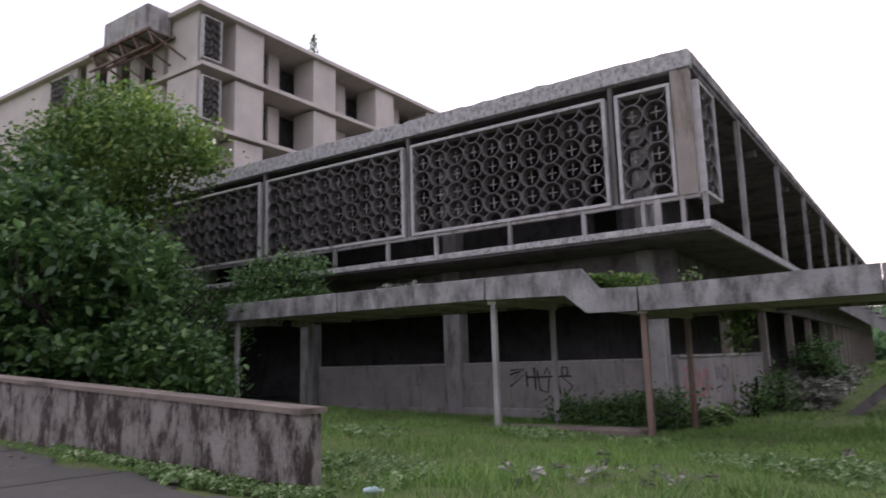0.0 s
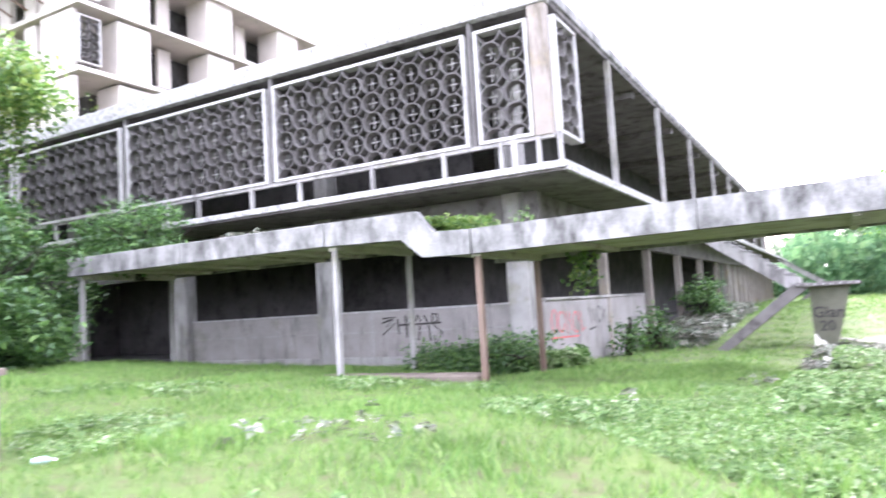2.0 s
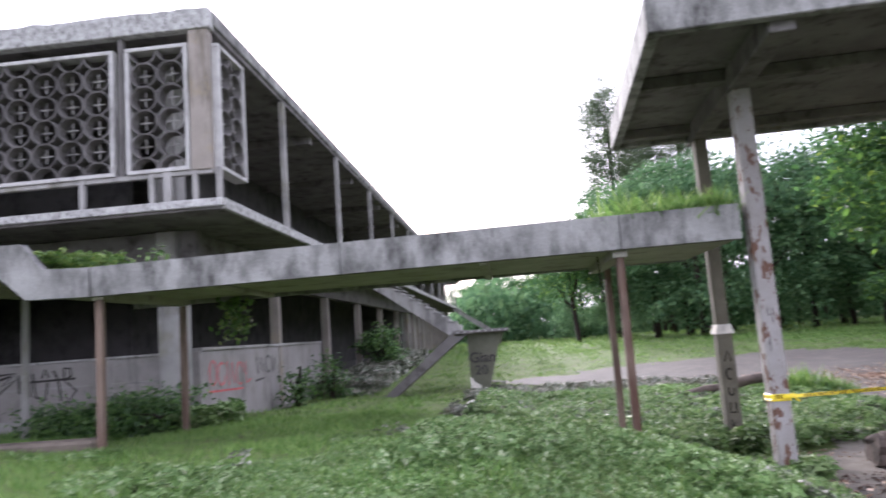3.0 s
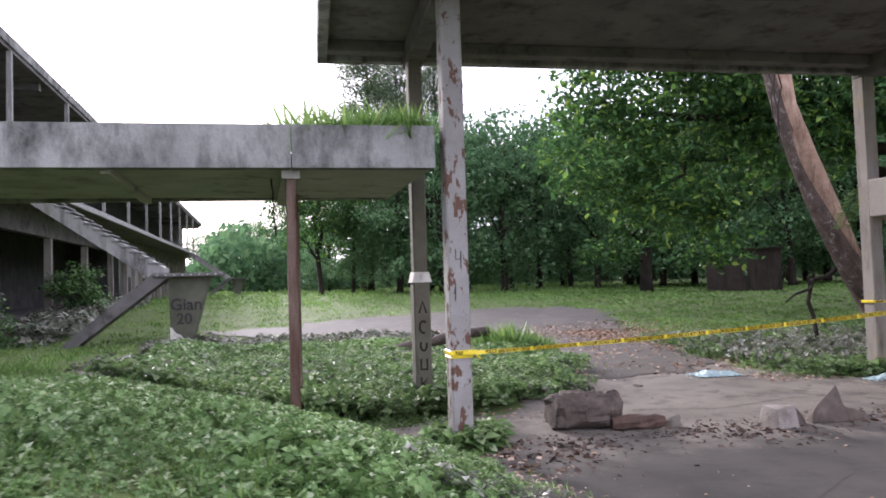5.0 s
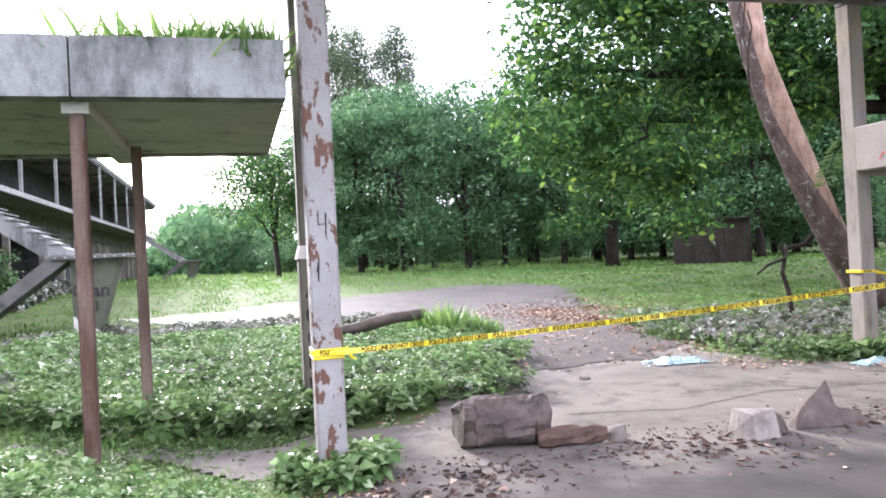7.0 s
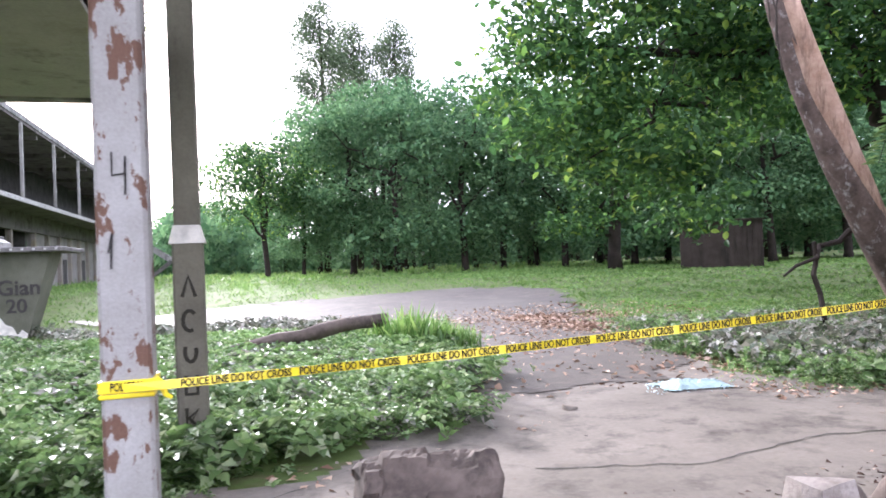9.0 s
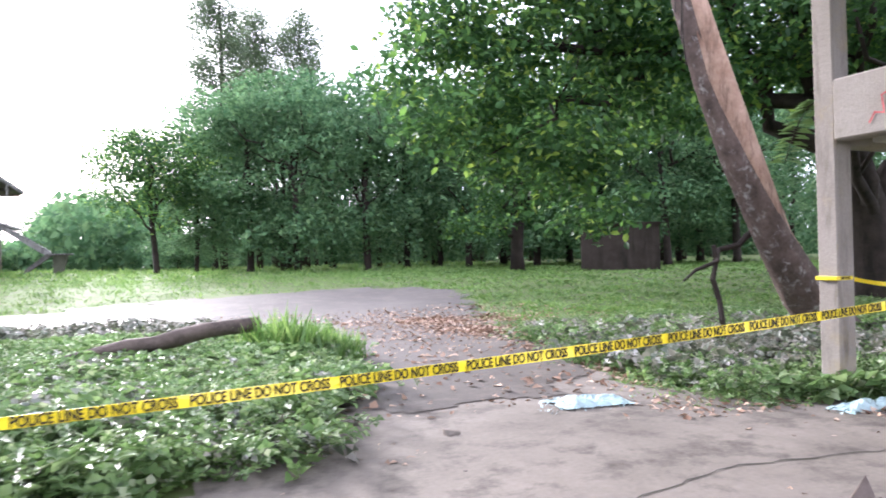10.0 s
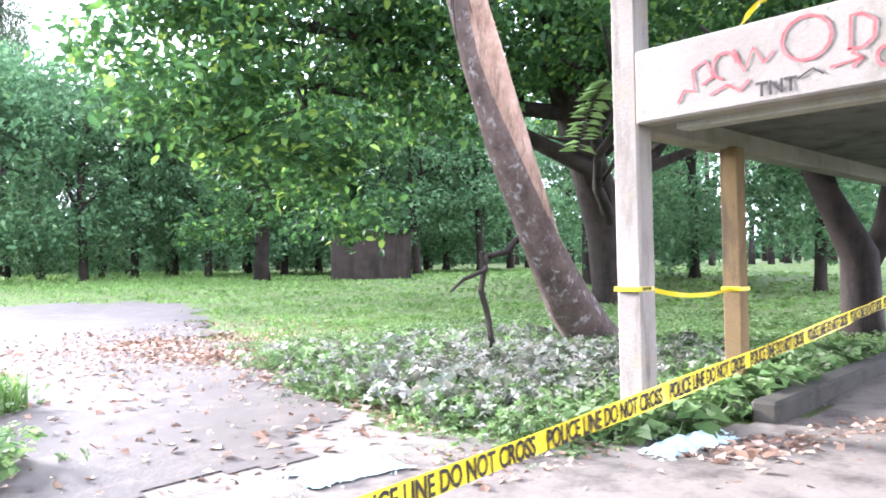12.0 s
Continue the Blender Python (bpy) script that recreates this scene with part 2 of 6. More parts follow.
PALEWEED = leafy("dusty_grey_weed_leaves", [(0.0, (0.075, 0.10, 0.06)), (0.45, (0.17, 0.19, 0.125)), (0.75, (0.27, 0.25, 0.20)), (1.0, (0.46, 0.44, 0.39))], 0.5, 0.2)
LITTER = leafy("dry_fallen_leaves", [(0.0, (0.17, 0.095, 0.06)), (0.6, (0.37, 0.245, 0.17)), (1.0, (0.60, 0.46, 0.35))], 0.7, 0.1, 0.2)


# ---- builders ----
def thing(name, x=0, y=0, z=0, label="", category="", group="", kind="", rz=0):
    ob = new(name)
    ob.matrix_world = pose(x, y, z, 0, 0, rz)
    ob.empty_display_size = 0.2
    return tagged(ob, label, category, group, kind)


def part(name, bm, material, parent=None, label="", smooth=False):
    me = bpy.data.meshes.new(name)
    bm.to_mesh(me)
    bm.free()
    return piece(name, me, material, parent, label, smooth)


def piece(name, me, material, parent=None, label="", smooth=False):
    if material and not me.materials:
        me.materials.append(material)
    if smooth:
        me.polygons.foreach_set("use_smooth", [True] * len(me.polygons))
    ob = new(name, me)
    if parent:
        ob.parent = parent
    if label:
        ob["label"] = label
    return ob


def box(bm, x0, x1, y0, y1, z0, z1, bev=0.0, m=None):
    g = bmesh.ops.create_cube(bm, size=1.0)
    vs = g["verts"]
    for v in vs:
        v.co = Vector(((x0 + x1) / 2 + v.co.x * (x1 - x0), (y0 + y1) / 2 + v.co.y * (y1 - y0), (z0 + z1) / 2 + v.co.z * (z1 - z0)))
    if bev:
        es = list({e for v in vs for e in v.link_edges})
        r = bmesh.ops.bevel(bm, geom=es, offset=bev, segments=1, affect="EDGES", profile=0.5)
        vs = r["verts"]
    if m:
        bmesh.ops.transform(bm, matrix=m, verts=list({v for v in vs if v.is_valid}))
    return bm


def slab(x0, x1, y0, y1, z0, z1, bev=0.0):
    return box(bmesh.new(), x0, x1, y0, y1, z0, z1, bev)


def prism(outline, y0, y1):
    """A profile in x and z, drawn out from y0 to y1."""
    bm = bmesh.new()
    a = [bm.verts.new((x, y0, z)) for x, z in outline]
    b = [bm.verts.new((x, y1, z)) for x, z in outline]
    n = len(outline)
    bm.faces.new(a)
    bm.faces.new(b[::-1])
    for i in range(n):
        bm.faces.new((a[(i + 1) % n], a[i], b[i], b[(i + 1) % n]))
    bmesh.ops.recalc_face_normals(bm, faces=bm.faces)
    return bm


def tube(bm, pts, radii, n=8, lump=0.0):
    """A tapered limb through the points."""
    rings = []
    pts = [Vector(p) for p in pts]
    for i, p in enumerate(pts):
        d = (pts[min(i + 1, len(pts) - 1)] - pts[max(i - 1, 0)]).normalized()
        side = d.cross(Vector((0.31, 0.95, 0.05))).normalized()
        up = side.cross(d)
        ring = []
        for k in range(n):
            a = 2 * math.pi * k / n
            r = radii[i] * (1 + lump * noise.noise(Vector((math.cos(a) * 1.3 + i * 0.4, math.sin(a) * 1.3, p.z * 0.6))))
            ring.append(bm.verts.new(p + (side * math.cos(a) + up * math.sin(a)) * r))
        rings.append(ring)
    for r0, r1 in zip(rings, rings[1:]):
        for k in range(n):
            bm.faces.new((r0[k], r0[(k + 1) % n], r1[(k + 1) % n], r1[k]))
    bm.faces.new(rings[0][::-1])
    bm.faces.new(rings[-1])
    return bm


def bent(p0, p1, n=6, wob=0.15, sag=0.0, rng=random):
    """Points from p0 to p1 with a natural wander."""
    p0, p1 = Vector(p0), Vector(p1)
    L = (p1 - p0).length
    out = []
    for i in range(n + 1):
        f = i / n
        w = math.sin(math.pi * f)
        out.append(p0.lerp(p1, f) + Vector((rng.uniform(-1, 1), rng.uniform(-1, 1), rng.uniform(-0.6, 0.6))) * wob * L * 0.25 * w + Vector((0, 0, -sag * w)))
    return out


def spins(rs, n, tilt=1.0):
    """n random turns; tilt 0 keeps them upright."""
    a, b, c = rs.uniform(0, 2 * np.pi, n), rs.normal(0, tilt, n), rs.normal(0, tilt, n)
    ca, sa, cb, sb, cc, sc = np.cos(a), np.sin(a), np.cos(b), np.sin(b), np.cos(c), np.sin(c)
    z, o = np.zeros(n), np.ones(n)
    RZ = np.stack([ca, -sa, z, sa, ca, z, z, z, o], 1).reshape(n, 3, 3)
    RX = np.stack([o, z, z, z, cb, -sb, z, sb, cb], 1).reshape(n, 3, 3)
    RY = np.stack([cc, z, sc, z, o, z, -sc, z, cc], 1).reshape(n, 3, 3)
    return RZ @ RX @ RY


def scatter(name, tv, tf, pos, rot, size):
    """One mesh of many small leaves or blades."""
    tv, tf = np.asarray(tv, float), np.asarray(tf, int)
    n, k = len(pos), len(tv)
    size = np.asarray(size, float)
    size = size[:, None] if size.ndim == 1 else size
    co = np.einsum("nij,nkj->nki", rot, tv[None] * size[:, None, :]) + pos[:, None, :]
    fa = (tf[None] + (np.arange(n) * k)[:, None, None]).reshape(-1)
    me = bpy.data.meshes.new(name)
    me.vertices.add(n * k)
    me.vertices.foreach_set("co", co.reshape(-1))
    m, c = len(fa), tf.shape[1]
    me.loops.add(m)
    me.loops.foreach_set("vertex_index", fa)
    me.polygons.add(m // c)
    me.polygons.foreach_set("loop_start", np.arange(0, m, c))
    me.polygons.foreach_set("loop_total", np.full(m // c, c))
    me.update(calc_edges=True)
    return me


LEAF_V = [(0, 0, 0), (0.30, 0.45, 0.09), (0, 1, -0.06), (-0.30, 0.45, 0.09)]
LEAF_F = [(0, 1, 2), (0, 2, 3)]
BROAD_V = [(0, 0, 0), (0.24, 0.25, 0.07), (0.27, 0.62, 0.07), (0, 1, -0.08), (-0.27, 0.62, 0.07), (-0.24, 0.25, 0.07)]
BROAD_F = [(0, 1, 2), (0, 2, 3), (0, 3, 4), (0, 4, 5)]
BLADE_V = [(-0.035, 0, 0), (0.035, 0, 0), (0.026, 0.10, 0.55), (-0.026, 0.10, 0.55), (0, 0.36, 1.0)]
BLADE_F = [(0, 1, 2), (0, 2, 3), (3, 2, 4)]


def soft(a, b, v):
    f = np.clip((v - a) / (b - a), 0, 1)
    return f * f * (3 - 2 * f)


def high(x, y):
    """Height of the ground: it falls from the drive towards the porch and rises gently in the far field."""
    x, y = np.asarray(x, float), np.asarray(y, float)
    a = np.maximum(0.45 - 0.048 * np.clip(y - 4, 0, 40), -0.65)
    a = a + 0.05 * np.clip(-x - 5, 0, 10) * soft(19, 12.6, y)
    c = 2.0 + 0.26 * (np.clip(y, 0, 10) - 1) - 0.6 * np.clip(y - 10, 0, 2.8) - 0.3 * np.clip(y - 12.8, 0, 4)
    h = a + (-0.87 - a) * soft(c - 2.2, c + 2.2, x)
    h = h - 0.2 * np.exp(-(x * x + y * y) / 5)
    h = h + 0.62 * soft(28, 46, y + 0.4 * np.maximum(x - 14, 0))
    return h + 0.03 * np.sin(x * 0.9 + 1) * np.sin(y * 0.7)


def hz(x, y):
    return float(high(x, y))


def inside(px, py, poly):
    res = np.zeros(len(px), bool)
    n = len(poly)
    for i in range(n):
        (x0, y0), (x1, y1) = poly[i], poly[(i + 1) % n]
        c = (y0 > py) != (y1 > py)
        res ^= c & (px < (x1 - x0) * (py - y0) / ((y1 - y0) or 1e-9) + x0)
    return res


def field(xs, ys, lift=0.0):
    X, Y = np.meshgrid(xs, ys)
    Z = high(X, Y) + lift
    return X, Y, Z


def grid_mesh(name, xs, ys, lift, keep=None):
    X, Y, Z = field(xs, ys, lift)
    nx, ny = len(xs), len(ys)
    idx = np.arange(nx * ny).reshape(ny, nx)
    fa = np.stack([idx[:-1, :-1], idx[:-1, 1:], idx[1:, 1:], idx[1:, :-1]], -1).reshape(-1, 4)
    if keep is not None:
        fa = fa[keep(((X[:-1, :-1] + X[1:, 1:]) / 2).reshape(-1), ((Y[:-1, :-1] + Y[1:, 1:]) / 2).reshape(-1))]
    co = np.stack([X, Y, Z], -1).reshape(-1, 3)
    used, inv = np.unique(fa.reshape(-1), return_inverse=True)
    me = bpy.data.meshes.new(name)
    me.from_pydata(co[used].tolist(), [], inv.reshape(-1, 4).tolist())
    me.polygons.foreach_set("use_smooth", [True] * len(me.polygons))
    return me


def wobbly(poly, amount):
    def keep(px, py):
        dx = np.array([noise.noise(Vector((a * 0.8, b * 0.8, 3.1))) for a, b in zip(px, py)]) * amount
        dy = np.array([noise.noise(Vector((a * 0.8, b * 0.8, 9.7))) for a, b in zip(px, py)]) * amount
        return inside(px + dx, py + dy, poly)
    return keep


# ---- ground, drive, dirt floor, road ----
near = np.concatenate([np.arange(-3000, -200, 400), np.arange(-200, -30, 17), np.arange(-30, -18, 1.0), np.arange(-18, 28, 0.5), np.arange(28, 40, 1.0), np.arange(40, 200, 16), np.arange(200, 3001, 400)])
tagged(piece("ground", grid_mesh("ground", near, near, 0.0), SOIL), "uneven green grassy ground of the overgrown yard", "ground", kind="structure")
DRIVE = [(-16, -12), (-16, 4.2), (-9, 3.95), (-4.6, 3.95), (-3.1, 3.5), (-1.7, 2.2), (0.9, 0.6), (3, -2), (4, -12)]
FLOOR = [(3.0, 1.0), (4.2, 6.2), (4.9, 9.5), (5.2, 12.8), (3.0, 13.3), (2.9, 13.9), (5.2, 14.0), (6.7, 14.6), (8.6, 16.8), (9.4, 20), (9.8, 24), (11.2, 27.5), (14.5, 27), (13.7, 22), (12.5, 18.4), (11.9, 16.4), (12.6, 14.9), (14.9, 14.1), (24, 14.1), (24, 1)]
ROAD = [(8.6, 17.2), (9.4, 20), (9.6, 24), (8.6, 27.0), (5.5, 29.5), (1.5, 31.0), (1.5, 32.2), (6, 35), (11, 37.5), (16, 37), (18.0, 34), (16.4, 29.5), (14.6, 25), (13.6, 21.5), (12.3, 18.2), (11.2, 16.6)]
tagged(piece("road", grid_mesh("drive", np.concatenate([np.arange(-16.2, -9, 0.3), np.arange(-9, 1, 0.1), np.arange(1, 4.2, 0.3)]), np.concatenate([np.arange(-12.2, 0, 0.4), np.arange(0, 4.6, 0.1)]), 0.015, wobbly(DRIVE, 0.35)), DRIVEM), "worn grey tarmac drive with grit along its edge", "road", kind="structure")
ISLE = [(-9.5, 0.6), (-9.3, 2.1), (-5.2, 2.0), (-3.2, 1.85), (-2.2, 1.2), (-4.5, 0.3), (-8, 0.2)]
tagged(piece("ground", grid_mesh("dirt_island", np.arange(-9, -2, 0.15), np.arange(0, 3, 0.15), 0.045, wobbly(ISLE, 0.4)), DRYDIRT), "patch of dry brown dirt on the drive", "ground", kind="structure")
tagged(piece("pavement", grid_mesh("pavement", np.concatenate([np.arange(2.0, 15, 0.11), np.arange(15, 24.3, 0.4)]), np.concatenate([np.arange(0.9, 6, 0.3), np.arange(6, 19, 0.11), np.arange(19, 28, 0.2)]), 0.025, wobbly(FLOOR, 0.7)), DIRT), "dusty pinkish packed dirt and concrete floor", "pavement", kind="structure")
tagged(piece("road", grid_mesh("loop_road", np.arange(0, 19.2, 0.12), np.arange(16, 39, 0.12), 0.036, wobbly(ROAD, 1.2)), TARMAC), "pale grey tarmac turning loop in the yard", "road", kind="structure")


# ---- the screened wing: ground-floor walls, slabs, roof, columns ----
WING_END = 97.0
wing = thing("wing_building", -14, 40, 0, "abandoned two-storey concrete wing with pierced screens and open galleries", "building")


def wpart(name, bm, material, label="", smooth=False, under=None):
    ob = part(name, bm, material, under or wing, label, smooth)
    if not under:
        ob.matrix_parent_inverse = wing.matrix_world.inverted()
    return ob


roof = wpart("roof", slab(-27.5, -4.1, 16.55, WING_END, 8.3, 8.42), DARKSOF, "stained roof soffit slab, coloured dark for shade")
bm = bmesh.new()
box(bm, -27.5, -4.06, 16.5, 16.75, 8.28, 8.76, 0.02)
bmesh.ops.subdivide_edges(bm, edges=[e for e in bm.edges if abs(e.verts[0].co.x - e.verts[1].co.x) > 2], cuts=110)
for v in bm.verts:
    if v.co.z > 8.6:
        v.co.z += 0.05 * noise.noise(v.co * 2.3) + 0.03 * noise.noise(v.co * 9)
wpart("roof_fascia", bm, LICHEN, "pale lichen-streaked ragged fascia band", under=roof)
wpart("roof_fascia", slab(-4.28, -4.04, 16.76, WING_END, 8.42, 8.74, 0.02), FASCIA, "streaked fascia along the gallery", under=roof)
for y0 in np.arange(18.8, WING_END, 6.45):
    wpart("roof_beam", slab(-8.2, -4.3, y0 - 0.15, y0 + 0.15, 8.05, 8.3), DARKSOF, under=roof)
# slab takes the shade-darkened concrete so its underside stays dark
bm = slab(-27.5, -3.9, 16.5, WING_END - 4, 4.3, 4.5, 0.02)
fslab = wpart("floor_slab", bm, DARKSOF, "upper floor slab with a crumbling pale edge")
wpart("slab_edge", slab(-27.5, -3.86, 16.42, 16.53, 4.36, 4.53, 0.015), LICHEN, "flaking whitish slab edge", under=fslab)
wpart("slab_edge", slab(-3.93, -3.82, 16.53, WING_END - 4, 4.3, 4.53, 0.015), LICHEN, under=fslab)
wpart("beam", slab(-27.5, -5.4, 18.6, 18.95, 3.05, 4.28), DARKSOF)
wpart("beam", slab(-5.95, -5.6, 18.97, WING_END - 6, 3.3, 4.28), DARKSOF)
fwall = wpart("storey_wall", slab(-18.45, -6.2, 18.72, 18.92, -0.6, 1.38, 0.01), DADO, "grimy greyish low wall with scratched graffiti")
wpart("wall_cap", slab(-18.45, -6.4, 18.69, 18.95, 1.38, 1.43, 0.01), LICHEN, "chipped whitish capping", under=fwall)
wpart("plinth", slab(-18.45, -6.4, 18.60, 18.72, -0.6, 0.08, 0.02), CONC, "low concrete plinth", under=fwall)
wpart("bead", slab(-18.45, -6.4, 18.708, 18.72, 0.78, 0.81, 0.004), CONC, "raised horizontal bead", under=fwall)
for x0 in (-16.4, -14.6, -10.9, -8.1):
    wpart("joint_strip", slab(x0, x0 + 0.03, 18.71, 18.72, 0.1, 1.37), CONC, under=fwall)
swall = wpart("side_wall", slab(-5.95, -5.68, 19.2, 30.4, -1.0, 1.42, 0.01), DADO, "low side wall with peeling paint and pinkish scrawls")
wpart("wall_cap", slab(-6.0, -5.63, 19.2, 30.4, 1.42, 1.5, 0.01), CONC, under=swall)
for x0, w in ((-24.9, 0.6), (-18.88, 0.62), (-12.47, 0.62), (-6.1, 0.6)):
    wpart("column", slab(x0 - w / 2, x0 + w / 2, 18.55, 19.05, -0.6, 4.3, 0.02), CONC)
    wpart("column", slab(x0 - 0.25, x0 + 0.25, 18.55, 19.05, 4.5, 8.3, 0.02), CONC)
for y0 in np.arange(25.3, 56, 6.45):
    wpart("column", slab(-5.95, -5.65, y0 - 0.14, y0 + 0.14, -1.0, 4.3, 0.015), PILLAR)
for y0 in np.arange(21.6, WING_END - 6, 6.45):
    wpart("gallery_post", slab(-4.2, -4.05, y0 - 0.075, y0 + 0.075, 4.5, 8.3, 0.01), CONC)
# rooms behind: partitions added to block light and keep the openings dark
wpart("inner_wall", slab(-27.5, -9.2, 22.5, 22.7, -0.6, 8.3), INNER, "inner wall added to keep the rooms dark")
wpart("inner_wall", slab(-9.4, -9.2, 22.7, 55.4, -1.0, 4.3), INNER, "gallery inner wall with shade in its colour")
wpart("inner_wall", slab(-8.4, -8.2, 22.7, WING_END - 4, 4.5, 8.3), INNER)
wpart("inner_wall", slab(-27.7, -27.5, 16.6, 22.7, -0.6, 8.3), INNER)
# cross wall added to close the bright gap at the gallery's far end
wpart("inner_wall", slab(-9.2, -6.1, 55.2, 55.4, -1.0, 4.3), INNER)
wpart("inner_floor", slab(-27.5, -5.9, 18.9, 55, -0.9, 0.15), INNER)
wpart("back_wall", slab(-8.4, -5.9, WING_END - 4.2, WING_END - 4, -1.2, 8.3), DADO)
# the closed far half: panelled wall between pilasters
wpart("storey_wall", slab(-6.1, -5.85, 55.5, WING_END - 4, -1.0, 4.3), DADO, "pale rendered wall between pilasters")
for y0 in np.arange(55.6, WING_END - 4, 3.1):
    wpart("pilaster", slab(-5.85, -5.62, y0 - 0.18, y0 + 0.18, -1.0, 4.3, 0.01), PILLAR)
for k in range(6):
    y0 = 57.0 + k * 6.2
    bm = slab(-5.86, -5.83, y0, y0 + 1.1, -0.3, 1.8)
    wpart("door", bm, INNER, "dark doorway panel")
# balustrade under the front screens
for x0 in (-22.8, -20.5, -17.0, -15.6, -13.4, -11.6, -9.15, -7.0, -5.45, -5.1, -4.5, -3.98):
    w = 0.1 if x0 != -5.1 else 0.16
    wpart("gallery_baluster", slab(x0 - w / 2, x0 + w / 2, 16.55, 16.67, 4.5, 5.22, 0.008), CONC)

# ---- pierced screens ----
def ring_mesh(r, w, depth, n=18, half=False):
    bm = bmesh.new()
    loops = []
    turn = math.pi if half else 2 * math.pi
    m = n // 2 + 1 if half else n
    for rr, yy in ((r, 0), (r - w, 0), (r - w, depth), (r, depth)):
        loops.append([bm.verts.new((rr * math.cos(turn * k / (m - 1 if half else n)), yy, rr * math.sin(turn * k / (m - 1 if half else n)))) for k in range(m)])
    for a, b in zip(loops, loops[1:] + loops[:1]):
        for k in range(m - 1 if half else m):
            bm.faces.new((a[k], a[(k + 1) % m], b[(k + 1) % m], b[k]))
    bmesh.ops.recalc_face_normals(bm, faces=bm.faces)
    me = bpy.data.meshes.new("ring")
    bm.to_mesh(me)
    bm.free()
    me.materials.append(SCREEN)
    return me


RING = ring_mesh(0.335, 0.028, 0.3)
HALF = ring_mesh(0.335, 0.028, 0.3, 16, True)
bm = bmesh.new()
box(bm, -0.13, 0.13, 0.0, 0.03, -0.009, 0.009)
box(bm, -0.009, 0.009, 0.002, 0.028, -0.16, 0.16)
CROSS = bpy.data.meshes.new("cross")
bm.to_mesh(CROSS)
bm.free()
CROSS.materials.append(CONC)


def screen(width, height, m, label):
    ob = thing("screen_panel", 0, 0, 0, label, "screen", "pierced screens of the wing")
    ob.matrix_world = m
    for x0, x1, z0, z1 in ((0, width, 0, 0.085), (0, width, height - 0.085, height), (0, 0.09, 0.085, height - 0.085), (width - 0.09, width, 0.085, height - 0.085)):
        part("frame", slab(x0, x1, -0.03, 0.3, z0, z1, 0.01), FRAMEP, ob, "pale chalky frame bar")
    cols = max(1, round((width - 0.2) / 0.6))
    dx, dz = (width - 0.2) / cols, (height - 0.18) / 5
    for i in range(cols):
        cx = 0.1 + dx * (i + 0.5)
        for j in range(6):
            cz = 0.09 + dz * j
            r = piece("ring", RING if 0 < j < 5 else HALF, None, ob)
            r.matrix_local = pose(cx, 0.01, cz) @ Matrix.Diagonal((dx / 0.67, 1, (-1 if j == 5 else 1) * dz / 0.62, 1))
            if 0 < j < 5:
                c = piece("cross", CROSS, None, ob)
                c.matrix_local = pose(cx, 0.1, cz)
    return ob


for x0, x1 in ((-25.05, -19.15), (-18.85, -12.72), (-12.45, -6.24), (-5.98, -4.58)):
    screen(x1 - x0, 2.8, pose(x0, 16.56, 5.2), "weathered concrete screen of interlocking pierced rings in a pale frame")
screen(1.5, 2.8, pose(-3.98, 16.72, 5.2, 0, 0, 90), "narrow weathered ring screen round the corner of the wing")
screen(5.4, 2.8, pose(-30.8, 16.56, 5.2), "weathered ring screen half hidden by trees")
wpart("corner_pier", slab(-4.56, -4.12, 16.54, 16.8, 5.18, 8.28, 0.02), PILLAR, "pale corner pier between the screens")
for x0 in (-19.0, -12.58, -6.11):
    wpart("mullion", slab(x0 - 0.05, x0 + 0.05, 16.6, 16.75, 5.2, 8.28, 0.01), SCREEN)
wpart("screen_rail", slab(-27.5, -4.1, 16.58, 16.7, 5.1, 5.2, 0.01), CONC)


# ---- scrawls ----
def stroke(name, pts, w, material, parent, depth=0.004):
    """A painted line of flat short bars laid on a wall, in the wall's own x and z."""
    bm = bmesh.new()
    P = [Vector((x, 0, z)) for x, z in pts]
    rows = []
    for k, p in enumerate(P):
        a = (P[k] - P[k - 1]).normalized() if k else (P[1] - P[0]).normalized()
        b = (P[k + 1] - P[k]).normalized() if k < len(P) - 1 else a
        t = (a + b) if (a + b).length > 0.3 else a
        t.normalize()
        side = Vector((-t.z, 0, t.x)) * w / 2
        rows.append([bm.verts.new(p + side * s + Vector((0, y, 0))) for s, y in ((1, 0), (1, -depth), (-1, -depth), (-1, 0))])
    for r0, r1 in zip(rows, rows[1:]):
        for k in range(4):
            bm.faces.new((r0[k], r0[(k + 1) % 4], r1[(k + 1) % 4], r1[k]))
    bm.faces.new(rows[0][::-1])
    bm.faces.new(rows[-1])
    return part(name, bm, material, parent)


def loopy(cx, cz, rx, rz, a0=0, a1=360, n=14):
    return [(cx + rx * math.cos(radians(a0 + (a1 - a0) * k / n)), cz + rz * math.sin(radians(a0 + (a1 - a0) * k / n))) for k in range(n + 1)]


def lettering(name, text, size, material, parent, m, label=""):
    cu = bpy.data.curves.new(name, "FONT")
    cu.body, cu.size, cu.extrude, cu.offset = text, size, 0.001, size * 0.022
    cu.align_x, cu.align_y = "CENTER", "CENTER"
    ob = bpy.data.objects.new(name, cu)
    scene.collection.objects.link(ob)
    me = bpy.data.meshes.new_from_object(ob.evaluated_get(bpy.context.evaluated_depsgraph_get()))
    bpy.data.objects.remove(ob)
    me.materials.clear()
    p = piece(name, me, material, parent, label)
    p.matrix_local = m
    return p


